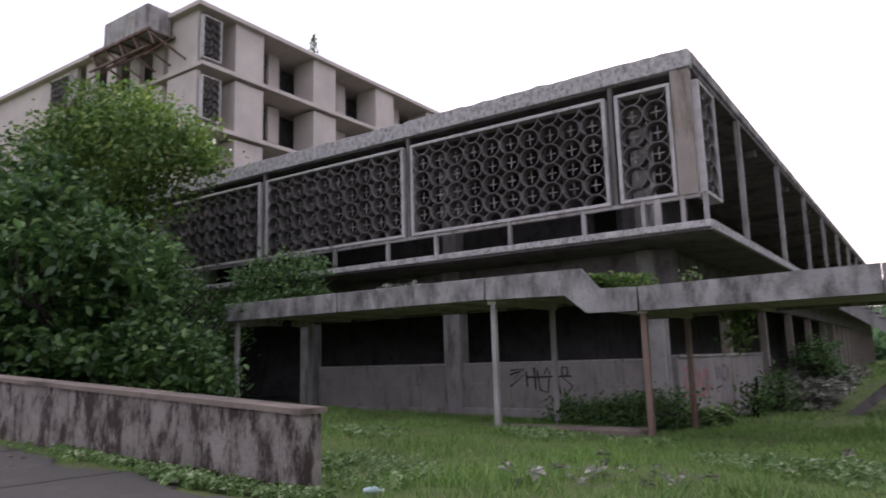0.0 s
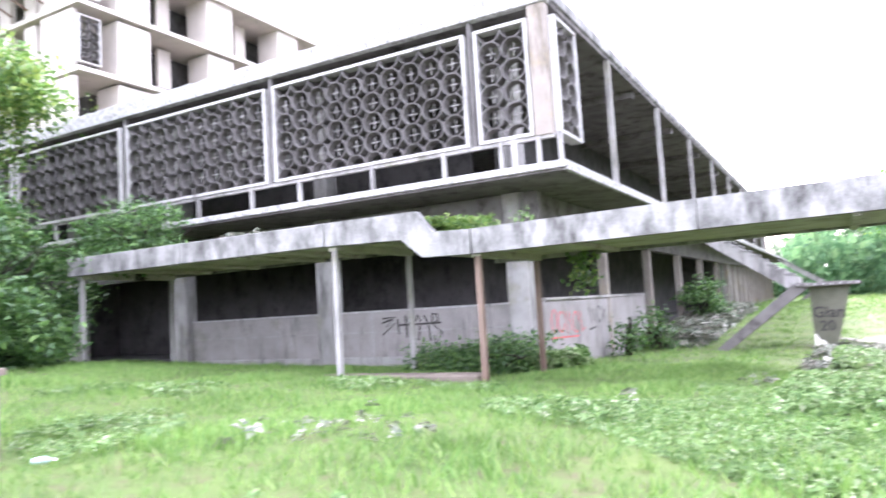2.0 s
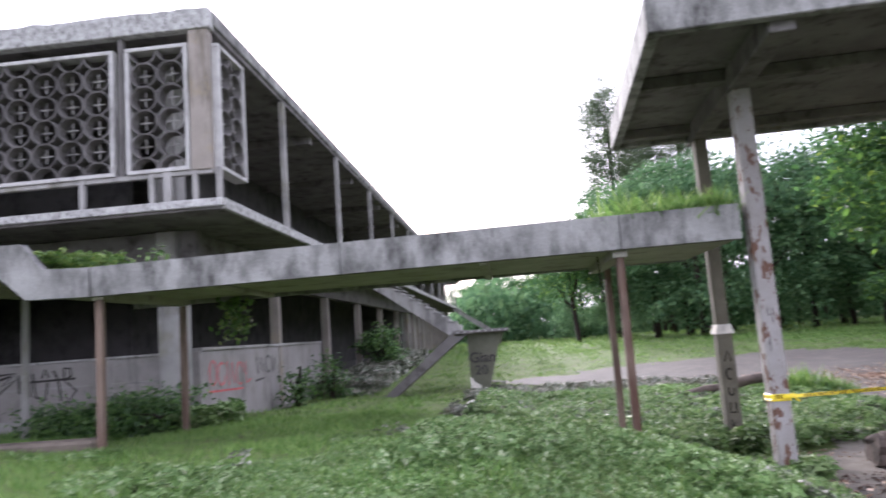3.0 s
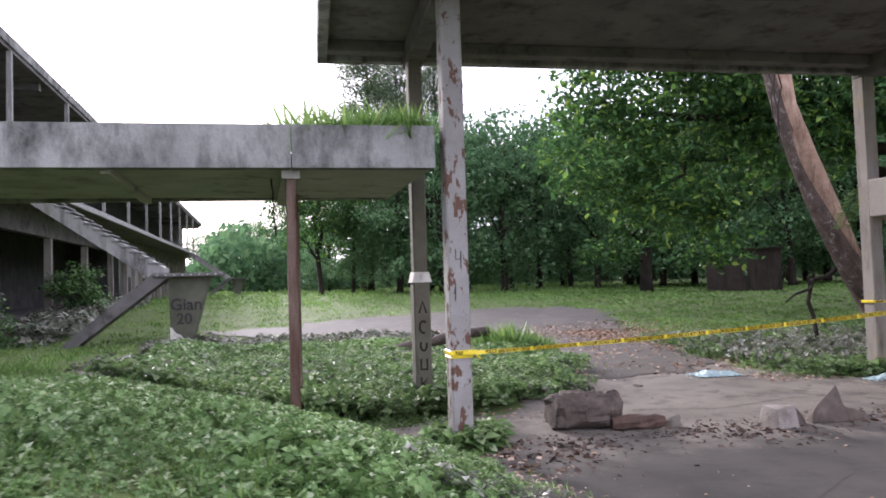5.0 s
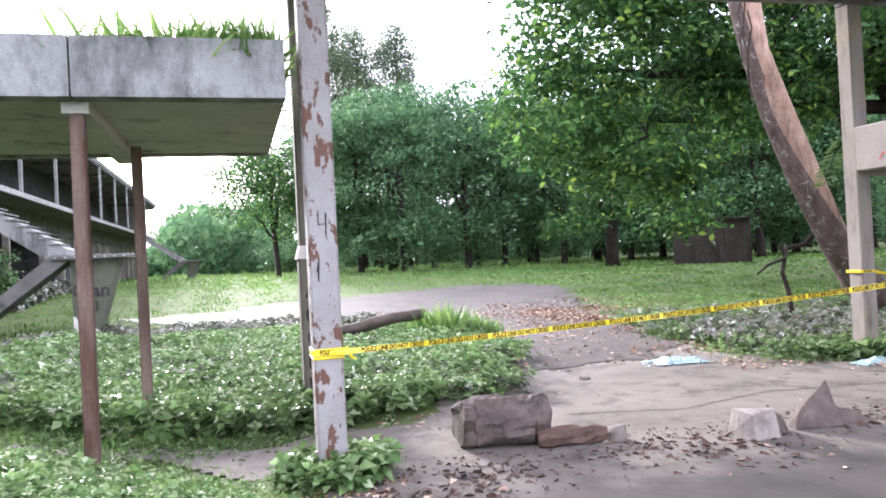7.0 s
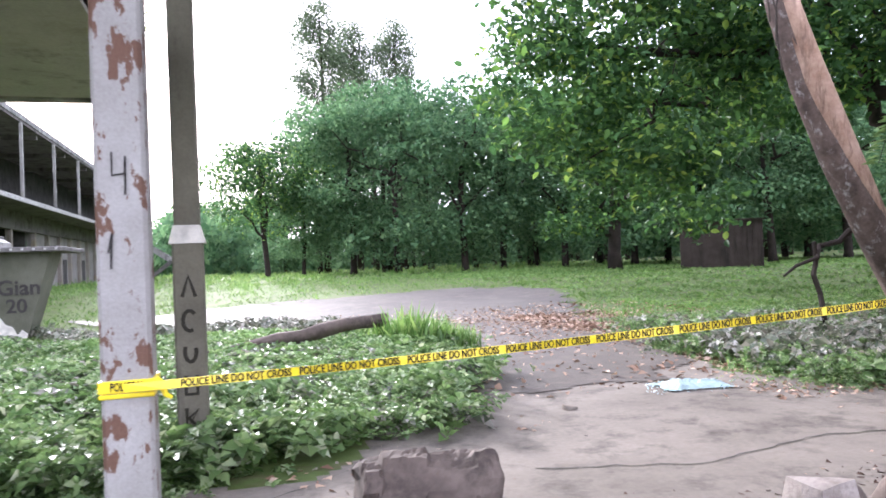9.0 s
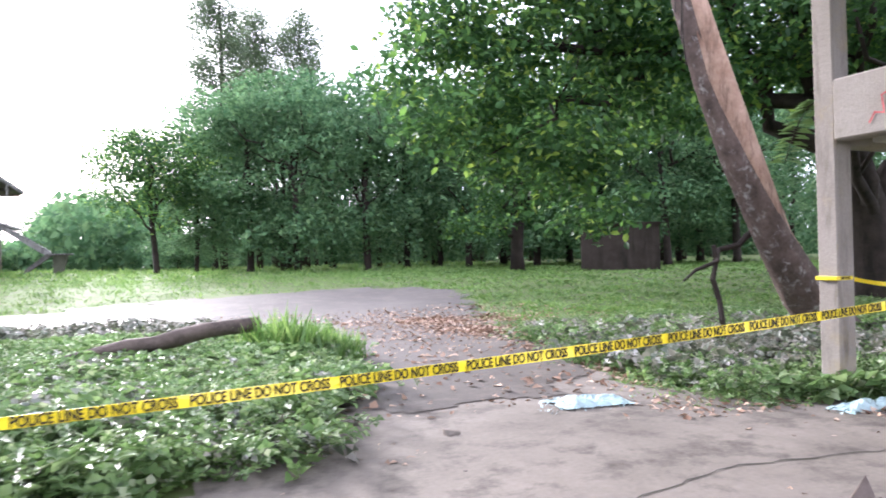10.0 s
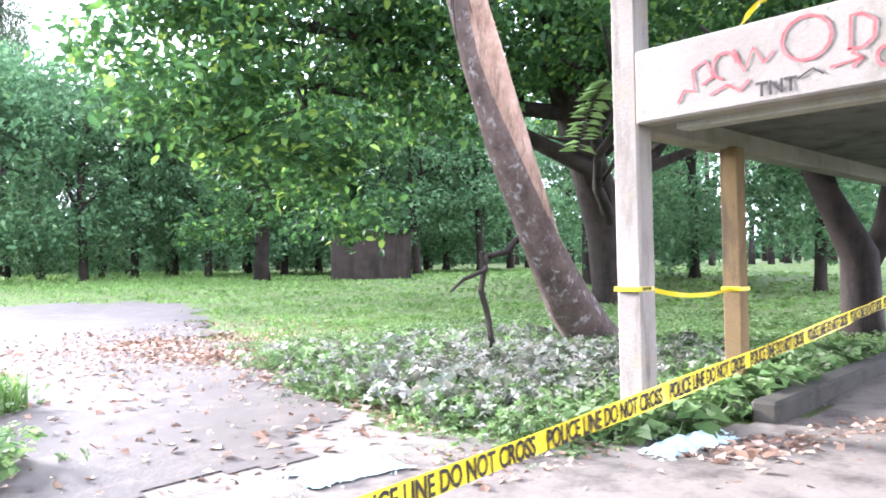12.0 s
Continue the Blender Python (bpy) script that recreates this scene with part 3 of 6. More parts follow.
tag = thing("graffiti", -9.5, 18.712, 0.85, "large angular black spray scrawl on the low wall", "graffiti")
TAG = ([(-1.0, 0.33), (-0.54, 0.36), (-0.91, 0.08), (-0.54, 0.2), (-1.02, -0.14)], [(-1.03, 0.2), (-0.67, 0.3)], [(-0.48, 0.3), (-0.45, -0.14)], [(-0.48, 0.12), (-0.2, 0.13)], [(-0.28, 0.12), (0.95, 0.14)],
       [(-0.22, 0.4), (-0.18, -0.24)], [(-0.12, 0.32), (-0.04, -0.24), (0.2, -0.32), (0.26, 0.08)], [(0.12, 0.2), (0.2, 0.4), (0.29, 0.2)], [(0.4, 0.36), (0.52, 0.16), (0.6, -0.36)],
       [(0.67, 0.16), (0.67, 0.4), (0.83, 0.38), (0.85, 0.2), (0.67, 0.12), (0.98, -0.14), (0.75, -0.44), (0.71, -0.2)])
for pts in TAG:
    stroke("stroke", pts, 0.055, SPRAY, tag)

pink = thing("graffiti", -5.672, 20.6, 0.75, "faded pink looping scrawl on the low side wall", "graffiti", rz=90)
for pts in (loopy(-0.7, 0.1, 0.22, 0.3), loopy(-0.15, 0.05, 0.25, 0.28, 60, 350), [(0.2, 0.35), (0.3, -0.3), (0.55, 0.3), (0.7, -0.25)], loopy(1.1, 0, 0.25, 0.3, 0, 300), [(1.5, 0.3), (1.6, -0.3), (1.9, -0.2)], [(-1.0, -0.35), (1.3, -0.42)]):
    stroke("stroke", pts, 0.05, REDSPRAY, pink)
for pts in ([(2.4, 0.4), (2.5, -0.1), (2.8, 0.35), (2.9, -0.05)], loopy(3.4, 0.15, 0.2, 0.25, 30, 320), [(3.8, 0.4), (3.85, -0.1), (4.1, 0.3)], [(2.3, -0.3), (3.0, -0.25)]):
    stroke("stroke", pts, 0.05, SPRAY, pink)

# ---- walkway canopy on slim posts ----
canopy = thing("walkway_canopy", -5, 13.5, 2.4, "long stepped concrete walkway canopy, streaked grey, on slim posts", "canopy")


def cpart(name, bm, material, label=""):
    ob = part(name, bm, material, canopy, label)
    ob.matrix_parent_inverse = canopy.matrix_world.inverted()
    return ob


def band(x0, x1, y0, y1, name="fascia_panel"):
    """A fascia piece of the lower run, which rises slightly towards the porch."""
    t0, t1, u0, u1 = (k + s * (x + 4.3) for x, k, s in ((x0, 2.735, 0.0125), (x1, 2.735, 0.0125), (x0, 2.30, 0.007), (x1, 2.30, 0.007)))
    return prism([(x0, u0), (x1, u1), (x1, t1), (x0, t0)], y0, y1)


for x0, x1 in ((-15.7, -11.64), (-11.6, -7.52)):
    cpart("fascia_panel", slab(x0, x1, 12.42, 12.6, 2.72, 3.18, 0.015), FASCIA)
for x0, x1 in ((-4.28, -0.545), (-0.53, 3.415), (3.43, 5.05)):
    cpart("fascia_panel", band(x0, x1, 12.42, 12.6), FASCIA)
step = [(-7.48, 2.72), (-5.72, 2.68), (-5.3, 2.32), (-4.32, 2.3), (-4.32, 2.735), (-5.05, 2.76), (-5.4, 3.17), (-7.48, 3.18)]
cpart("fascia_panel", prism(step, 12.42, 12.6), FASCIA, "stepped fascia panel with a slanted notch")
cpart("deck", slab(-15.7, -5.6, 12.6, 15.5, 2.78, 2.94), SOFFIT, "greenish stained soffit slab")
cpart("deck", slab(-5.3, 5.05, 12.6, 15.5, 2.38, 2.54), SOFFIT, "greenish stained soffit slab")
cpart("deck", prism([(-5.72, 2.78), (-5.3, 2.38), (-5.2, 2.54), (-5.6, 2.94)], 12.6, 15.5), SOFFIT)
cpart("fascia_panel", slab(-15.7, -5.5, 15.5, 15.65, 2.72, 3.18, 0.015), FASCIA)
cpart("fascia_panel", band(-5.3, 5.05, 15.5, 15.65), FASCIA)
cpart("fascia_panel", slab(4.93, 5.05, 12.6, 15.5, 2.4, 2.84, 0.015), FASCIA)
for x0 in (-14.0, -12.2, -10.0, -8.8, -6.6, -2.6, 1.5):
    cpart("rib", slab(x0 - 0.06, x0 + 0.06, 12.6, 15.5, 2.7 if x0 < -5.5 else 2.3, 2.78 if x0 < -5.5 else 2.38, 0.01), SOFFIT)
for x0 in (-15.5, -7.45, -4.3, 3.42):
    top = 2.68 if x0 < -5.5 else 2.30
    for y0 in (12.68, 15.05 if x0 > 0 else 15.42):
        px = x0 + 0.15 if x0 > 0 and y0 > 13 else x0
        cpart("post", slab(px - 0.055, px + 0.055, y0 - 0.055, y0 + 0.055, hz(x0, y0) - 0.3, top + 0.1, 0.012), RUST if x0 > -4.5 else CONC)
    bm = slab(x0 - 0.1, x0 + 0.1, 12.6, 15.5, top - 0.04, top + 0.1)
    cpart("crossbeam", bm, SOFFIT)

tagged(part("kerb", slab(-8.1, -4.55, 12.85, 13.3, -0.6, 0.18, 0.04), COPING), "low broken concrete kerb under the canopy", "kerb", kind="structure")
tagged(part("footing", slab(1.6, 4.4, 15.05, 15.8, -1.2, hz(3.4, 15.4) + 0.2, 0.04), COPING), "low cracked concrete footing under the posts", "footing", kind="structure")

# ---- porch ----
porch = thing("porch", 9, 12.6, 4.4, "tall drive-through concrete porch with a dark coffered soffit and peeling pillars", "porch")


def ppart(name, bm, material, label="", parent=None):
    ob = part(name, bm, material, parent or porch, label)
    ob.matrix_parent_inverse = (parent or porch).matrix_world.inverted()
    return ob


PO = pose(3.63, 10.45, 0, 0, 0, -4)
PW, PD, PB = 20.0, 5.5, 4.6


def porch_bar(name, x0, x1, y0, y1, z0, z1, material, label=""):
    bm = slab(x0, x1, y0, y1, z0, z1, 0.015)
    bmesh.ops.transform(bm, matrix=PO, verts=bm.verts)
    return ppart(name, bm, material, label)


porch_bar("roof_slab", 0.1, PW, 0.1, PD - 0.1, PB + 0.2, PB + 0.38, DARKSOF, "stained soffit coloured dark for shade")
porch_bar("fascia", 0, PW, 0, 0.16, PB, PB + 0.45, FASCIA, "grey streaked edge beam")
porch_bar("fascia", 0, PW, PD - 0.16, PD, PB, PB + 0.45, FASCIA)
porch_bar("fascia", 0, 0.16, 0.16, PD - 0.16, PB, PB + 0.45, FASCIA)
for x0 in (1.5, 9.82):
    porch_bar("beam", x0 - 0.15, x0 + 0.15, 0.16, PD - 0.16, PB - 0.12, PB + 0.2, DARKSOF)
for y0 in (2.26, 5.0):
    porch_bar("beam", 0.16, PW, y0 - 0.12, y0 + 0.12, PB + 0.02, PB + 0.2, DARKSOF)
pil = ppart("pillar", slab(5.18, 5.43, 12.48, 12.72, -1.2, 4.8, 0.02), PEEL, "pale pillar with peeling paint and rust patches")
ppart("pillar", slab(5.34, 5.56, 15.14, 15.36, 1.05, 4.8, 0.02), PILLARD, "grimy dark pillar")
ppart("pillar_base", slab(5.32, 5.58, 15.12, 15.38, -1.2, 1.05, 0.02), PILLARD, "thicker grimy pillar foot with scrawled letters")
ppart("pillar_cap", prism([(5.295, 1.03), (5.605, 1.03), (5.56, 1.19), (5.34, 1.19)], 15.095, 15.405), WHITEP, "white mortar collar")
for x0, y0, mt in ((13.79, 15.0, PILLAR), ):
    ppart("pillar", slab(x0 - 0.13, x0 + 0.13, y0 - 0.13, y0 + 0.13, -1.2, 4.8, 0.02), mt, "square grey pillar with flaking paint")

marks = thing("graffiti", 5.45, 15.114, 0.2, "dark scrawled letters running down the pillar foot", "graffiti")
for z0, pts in ((0.45, [(-0.07, -0.1), (0, 0.1), (0.07, -0.1)]), (0.15, loopy(0, 0, 0.07, 0.1, 40, 300, 8)), (-0.12, loopy(0, 0, 0.06, 0.1, 150, 380, 8)), (-0.42, [(-0.06, 0.1), (-0.06, -0.08), (0.06, -0.08), (0.06, 0.1)]), (-0.7, [(-0.06, 0.1), (-0.06, -0.1), (0.06, 0.08), (-0.04, 0), (0.06, -0.1)])):
    stroke("stroke", [(x * 0.8, z * 0.9 + z0) for x, z in pts], 0.034, INK, marks)
marks2 = thing("graffiti", 5.3, 12.475, 1.3, "faint thin black scribbles down the pale pillar", "graffiti")
for pts in ([(-0.03, 0.12), (-0.03, 0.0), (0.03, 0.01), (0.035, 0.1), (0.03, -0.1)], [(-0.06, -0.4), (-0.04, -0.3), (-0.05, -0.48)]):
    stroke("stroke", pts, 0.01, SPRAY, marks2)

# raised platform beside the porch
plat = thing("raised_platform", 17, 12, 2, "raised concrete platform with a graffiti-covered parapet beam", "platform")
plat_parts = [("parapet", slab(13.62, 13.88, 8.0, 14.86, 1.93, 2.6, 0.02), BEAMM, "weathered parapet beam with faded red scrawls"),
              ("parapet", slab(13.9, 24.0, 14.86, 15.12, 1.88, 2.55, 0.02), BEAMM, ""),
              ("deck", slab(13.88, 24, 8.0, 14.86, 2.1, 2.25), DARKSOF, "stained platform soffit coloured dark for shade"),
              ("beam", slab(13.88, 14.1, 8.0, 14.6, 1.88, 2.1, 0.01), SOFFIT, ""),
              ("post", slab(15.5, 15.7, 14.75, 14.95, -1.1, 1.9, 0.015), OCHRE, "slim ochre-stained post"),
              ("post", slab(17.2, 17.45, 12.56, 12.8, -1.2, 2.1, 0.015), CONC, ""),
              ("post", slab(13.65, 13.9, 8.1, 8.4, -1.1, 1.95, 0.015), CONC, "")]
for n, b, mt, lb in plat_parts:
    ob = part(n, b, mt, plat, lb)
    ob.matrix_parent_inverse = plat.matrix_world.inverted()
scr = thing("graffiti", 13.614, 13.2, 2.27, "faded red looping spray scrawl with small black letters on the parapet", "graffiti", rz=-90)
for pts in (loopy(-0.18, 0.10, 0.18, 0.17), [(0.12, -0.06), (0.13, 0.19), (0.2, 0.19), (0.29, 0.12), (0.28, 0.0), (0.2, -0.06), (0.1, -0.05)], loopy(0.5, 0.13, 0.08, 0.1), [(0.68, 0.24), (0.63, 0.11), (0.77, 0.11)], [(0.73, 0.2), (0.72, 0.02)],
            [(0.82, 0.22), (0.94, 0.23), (0.87, 0.05)], loopy(0.35, -0.15, 0.06, 0.07), [(0.47, -0.09), (0.58, -0.08), (0.51, -0.22)], [(0.62, -0.22), (0.68, -0.08), (0.75, -0.22)], [(0.64, -0.17), (0.73, -0.17)], [(-0.02, -0.16), (0.2, -0.13), (0.13, -0.08)], [(0.2, -0.13), (0.13, -0.19)],
            [(-1.24, -0.22), (-1.18, -0.12), (-1.08, -0.14), (-1.1, 0.04), (-0.98, 0.1), (-0.92, -0.05), (-1.02, -0.1)], loopy(-0.82, 0.02, 0.1, 0.11, 0, 260), [(-0.74, 0.14), (-0.66, -0.06), (-0.58, 0.12), (-0.5, -0.02), (-0.42, 0.06)], [(-0.95, -0.2), (-0.8, -0.14), (-0.7, -0.21), (-0.62, -0.13)],
            loopy(1.25, 0.04, 0.14, 0.14, 20, 330), [(1.5, 0.2), (1.52, -0.1), (1.66, 0.1), (1.7, -0.12)], loopy(2.1, 0.0, 0.18, 0.2, 40, 330)):
    stroke("stroke", pts, 0.024, REDSPRAY, scr, 0.0015)
for pts in ([(0.85, -0.2), (0.92, -0.06), (0.98, -0.2)], [(1.1, -0.18), (1.3, -0.18), (1.2, -0.08)], [(-0.25, -0.2), (-0.14, -0.14), (-0.06, -0.2)]):
    stroke("stroke", pts, 0.012, SPRAY, scr)
lettering("scrawl", "TNT", 0.16, SPRAY, scr, pose(-0.41, -0.003, -0.235, 90, 0, 0))
tagged(part("kerb", slab(14.6, 24, 14.05, 14.3, -1.2, -0.66, 0.03), MOSSKERB), "raised stone kerb along the covered floor", "kerb", kind="structure")

# ---- low boundary wall ----
bm = bmesh.new()
prof = [(-13.6, 0.3), (-4.56, 0.1), (-4.55, 1.08), (-13.6, 1.62)]
low = thing("boundary_wall", -9, 4.5, 0.5, "low rendered boundary wall, blotched with black mould", "wall")
for n, b, mt, lb in (("wall_body", prism(prof, 4.42, 4.66), LOWWALL, ""), ("coping", prism([(-13.65, 1.62), (-4.52, 1.08), (-4.52, 1.13), (-13.65, 1.67)], 4.38, 4.7), COPING, "worn pale coping")):
    ob = part(n, b, mt, low, lb)
    ob.matrix_parent_inverse = low.matrix_world.inverted()

# ---- stair on a tapered pedestal ----
def stair(x, y, z, label):
    st = thing("outdoor_stair", x, y, z, label, "stair", "outdoor stairs along the wing")
    bm = bmesh.new()
    lo = [(0.40, -0.62, -0.28), (0.96, -0.62, -0.28), (0.96, 0.2, -0.28), (0.40, 0.2, -0.28)]
    hi = [(0.36, -0.66, 1.98), (1.56, -0.66, 1.98), (1.56, 0.55, 1.98), (0.36, 0.55, 1.98)]
    a, b = [bm.verts.new(p) for p in lo], [bm.verts.new(p) for p in hi]
    bm.faces.new(a[::-1]), bm.faces.new(b)
    for k in range(4):
        bm.faces.new((a[k], a[(k + 1) % 4], b[(k + 1) % 4], b[k]))
    part("pedestal", bm, MOSSY, st, "tapered concrete pedestal with scrawled letters")
    part("landing", slab(-0.05, 1.85, -0.95, 1.7, 1.98, 2.1, 0.02), DARKSOF, st)
    for k in range(8):
        part("bolt", slab(0.05 + 0.24 * k, 0.1 + 0.24 * k, -0.97, -0.93, 2.02, 2.07), FRAMEP, st)
    part("whitewash", prism([(0.392, -0.25), (0.97, -0.25), (1.02, 0.02), (0.9, 0.12), (0.8, 0.0), (0.7, 0.2), (0.55, 0.26), (0.45, 0.42), (0.386, 0.45)], -0.645, -0.55), WHITEP, st, "flaking white paint at the pedestal foot")
    part("lower_flight", prism([(-2.9, -0.2), (-2.45, -0.2), (0.35, 1.96), (0.35, 2.12), (-0.05, 2.12)], -0.85, 0.2), DARKSOF, st, "dark underside of the lower flight")
    flight = part("upper_flight", prism([(-0.35, 1.98), (0.1, 1.98), (0.1, 2.3), (-4.4, 5.25), (-4.4, 4.85)], 0.45, 1.65), CONC, st, "upper flight with a pale stringer")
    for k in range(16):
        f = k / 16
        part("tread", slab(-4.4 + 4.3 * f, -4.1 + 4.3 * f, 0.40, 1.7, 5.2 - 2.95 * f, 5.25 - 2.95 * f, 0.008), FASCIA, flight)
    return st


s1 = stair(-0.05, 28.3, -0.62, "concrete switchback stair on a tapered pedestal, overgrown")
lettering("scrawl", "Gian", 0.5, SPRAY, s1, pose(0.86, -0.668, 1.12, 91, 0, 0))
lettering("scrawl", "20", 0.46, SPRAY, s1, pose(0.8, -0.655, 0.68, 91, 0, 0))
stair(-0.2, 80.0, -0.4, "distant concrete switchback stair on a tapered pedestal")

# ---- tower behind ----
tower = thing("tower_block", -48, 45, 0, "abandoned cream-coloured concrete tower block with open dark bays", "building")


def tpart(name, bm, material, label=""):
    ob = part(name, bm, material, tower, label)
    ob.matrix_parent_inverse = tower.matrix_world.inverted()
    return ob


TX, TY, TTOP = -37.5, 27.3, 25.5
# Solid block; shade of the open floors is put into its colour.
tpart("core", slab(-70, TX - 3.4, TY + 3.2, 66, 0, TTOP - 0.5), INNER, "solid core coloured dark for the shade of gutted rooms")
tpart("roof", slab(-72, TX + 0.35, TY - 0.45, 66, TTOP - 0.35, TTOP, 0.03), TOWERC, "thin flat roof slab")
for k in range(6):
    tpart("floor_slab", slab(-72, TX + 0.3, TY - 0.1, 66, 21.1 - k * 4.2, 21.4 - k * 4.2, 0.02), TOWERC, "projecting floor slab edge")
for k in range(5):
    z0, z1 = 21.4 - k * 4.2, 25.15 - k * 4.2
    for j in range(5):
        y0 = 30.1 + j * 7.5
        tpart("fin_wall", slab(TX - 2.2, TX, y0, y0 + 2.5, z0, z1, 0.02), TOWERC, "cream rendered box bay")
        tpart("bay_post", slab(TX - 2.2, TX - 1.9, y0 + 4.6, y0 + 5.7, z0, z1), TOWERC)
        # Bay parapet takes the same shade-darkened colour as the rooms.
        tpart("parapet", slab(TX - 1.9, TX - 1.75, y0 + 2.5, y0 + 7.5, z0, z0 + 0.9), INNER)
    tpart("end_wall", slab(TX - 3.6, TX - 0.4, TY, TY + 0.3, z0, z1), TOWERC, "blank cream end wall")
    tpart("end_wall", slab(-72, TX - 15.5, TY, TY + 0.3, z0, z1), TOWERC, "blank cream end wall")
    for x0 in (-52, -49, -46, -43.2):
        tpart("end_pier", slab(x0, x0 + 1.2, TY + 0.2, TY + 0.6, z0, z1), TOWERC)
tank = thing("roof_tank", -44, 26, 23, "weathered rectangular tank on a rusty bracket frame on the tower", "tank")
for n, b, mt in (("tank_box", slab(-45.8, -40.6, 25.3, 27.1, 23.9, 25.7, 0.05), CONC),
                 ("bracket", slab(-47.4, -40.2, 25.2, 25.4, 23.68, 23.86), RUST), ("bracket", slab(-47.4, -40.2, 27.0, 27.2, 23.68, 23.86), RUST), ("bracket", slab(-47.4, -40.2, 25.2, 25.35, 22.5, 22.62), RUST)):
    ob = part(n, b, mt, tank)
    ob.matrix_parent_inverse = tank.matrix_world.inverted()
for x0 in (-47.2, -45.6, -43.9, -42.2, -40.5):
    bm = bmesh.new()
    tube(bm, [(x0, 25.3, 23.7), (x0 + 1.5, 27.2, 21.9)], [0.08, 0.08], 6)
    tube(bm, [(x0, 25.28, 23.85), (x0 + 0.8, 25.28, 22.5)], [0.06, 0.06], 6)
    tube(bm, [(x0, 25.3, 23.8), (x0, 27.1, 23.8)], [0.07, 0.07], 6)
    tube(bm, [(x0, 27.1, 23.8), (x0 - 0.6, 25.5, 22.2)], [0.07, 0.07], 6)
    ob = part("strut", bm, RUST, tank)
    ob.matrix_parent_inverse = tank.matrix_world.inverted()
for z0 in (21.7, 17.5):
    p = screen(1.5, 3.0, pose(TX + 0.1, TY + 0.05, z0, 0, 0, 90), "small ring screen at the corner of the tower")
    p = screen(3.0, 3.0, pose(-56.5, TY - 0.3, z0), "ring screen on the end of the tower")


# ---- trees and shrubs ----
def crown_mesh(name, blobs, n, size, seed, shell=0.55, clump=0.9, per=22, tilt=0.62, broad=False):
    """Leaves gathered in clumps through uneven lobes (x, y, z, rx, ry, rz)."""
    rs = np.random.RandomState(seed)
    vol = np.array([b[3] * b[4] * b[5] for b in blobs]) ** 0.75
    pick = rs.choice(len(blobs), max(1, n // per), p=vol / vol.sum())
    B = np.array(blobs, float)[pick]
    d = rs.normal(size=(len(pick), 3))
    d /= np.linalg.norm(d, axis=1)[:, None]
    r = shell + (1.08 - shell) * rs.uniform(0, 1, len(pick)) ** 0.7
    cen = B[:, :3] + d * r[:, None] * B[:, 3:]
    pos = np.repeat(cen, per, 0) + rs.normal(size=(len(cen) * per, 3)) * clump * 0.42 * np.array([1, 1, 0.5])
    return scatter(name, BROAD_V if broad else LEAF_V, BROAD_F if broad else LEAF_F, pos, spins(rs, len(pos), tilt), size * rs.uniform(0.6, 1.3, len(pos)))


def tree(base, trunk, limbs, blobs, n, size, leaf, bark, label, seed, clump=0.9, name="tree", shell=0.5, group="", twist=10, broad=False):
    """trunk: points and radii; limbs: (from, to, radius)."""
    ob = thing(name, *base, label, "tree" if name == "tree" else "shrub", group)
    rng = random.Random(seed)
    bm = bmesh.new()
    tube(bm, [p for p, r in trunk], [r for p, r in trunk], twist, 0.25)
    for a, b, r in limbs:
        pts = bent(a, b, 6, 0.5, 0, rng)
        tube(bm, pts, [r * (1 - 0.8 * i / 6) for i in range(7)], 7)
        for k in range(3):
            q = pts[2 + k]
            e = q + Vector((rng.uniform(-1, 1), rng.uniform(-1, 1), rng.uniform(0.1, 1))) * (Vector(b) - Vector(a)).length * 0.35
            tube(bm, bent(q, e, 4, 0.5, 0, rng), [r * 0.4 * (1 - 0.8 * i / 4) for i in range(5)], 5)
    part("trunk", bm, bark, ob, "", True)
    piece("crown", crown_mesh("crown", blobs, n, size, seed, shell, clump, broad=broad), leaf, ob)
    return ob


def spread(h, r, seed, lobes=7, low=0.35):
    rng = random.Random(seed)
    out = []
    for k in range(lobes):
        a = rng.uniform(0, 6.28)
        d = rng.uniform(0.15, 0.62) * r
        s = rng.uniform(0.38, 0.6) * r
        out.append((d * math.cos(a), d * math.sin(a), h * rng.uniform(low, 0.88), s, s, s * rng.uniform(0.5, 0.8)))
    out.append((0, 0, h * 0.72, r * 0.5, r * 0.5, h * 0.24))
    return out


def forest_tree(base, h, r, seed, n, size, leaf, label, low=0.35, rad=0.3):
    rng = random.Random(seed)
    trunk = [((0, 0, -0.4), rad * 1.4), ((0.05, 0, 0.5), rad), ((rng.uniform(-0.3, 0.3), rng.uniform(-0.3, 0.3), h * 0.4), rad * 0.8), ((rng.uniform(-0.6, 0.6), rng.uniform(-0.6, 0.6), h * 0.8), rad * 0.35)]
    limbs = [((0, 0, h * rng.uniform(0.25, 0.5)), (r * 0.7 * math.cos(a), r * 0.7 * math.sin(a), h * rng.uniform(0.5, 0.8)), rad * 0.45) for a in (0.3, 1.7, 3.1, 4.6)]
    return tree(base, trunk, limbs, spread(h, r, seed, 11, low), n, size, leaf, BARK, label, seed, 1.3, group="trees of the far wood")


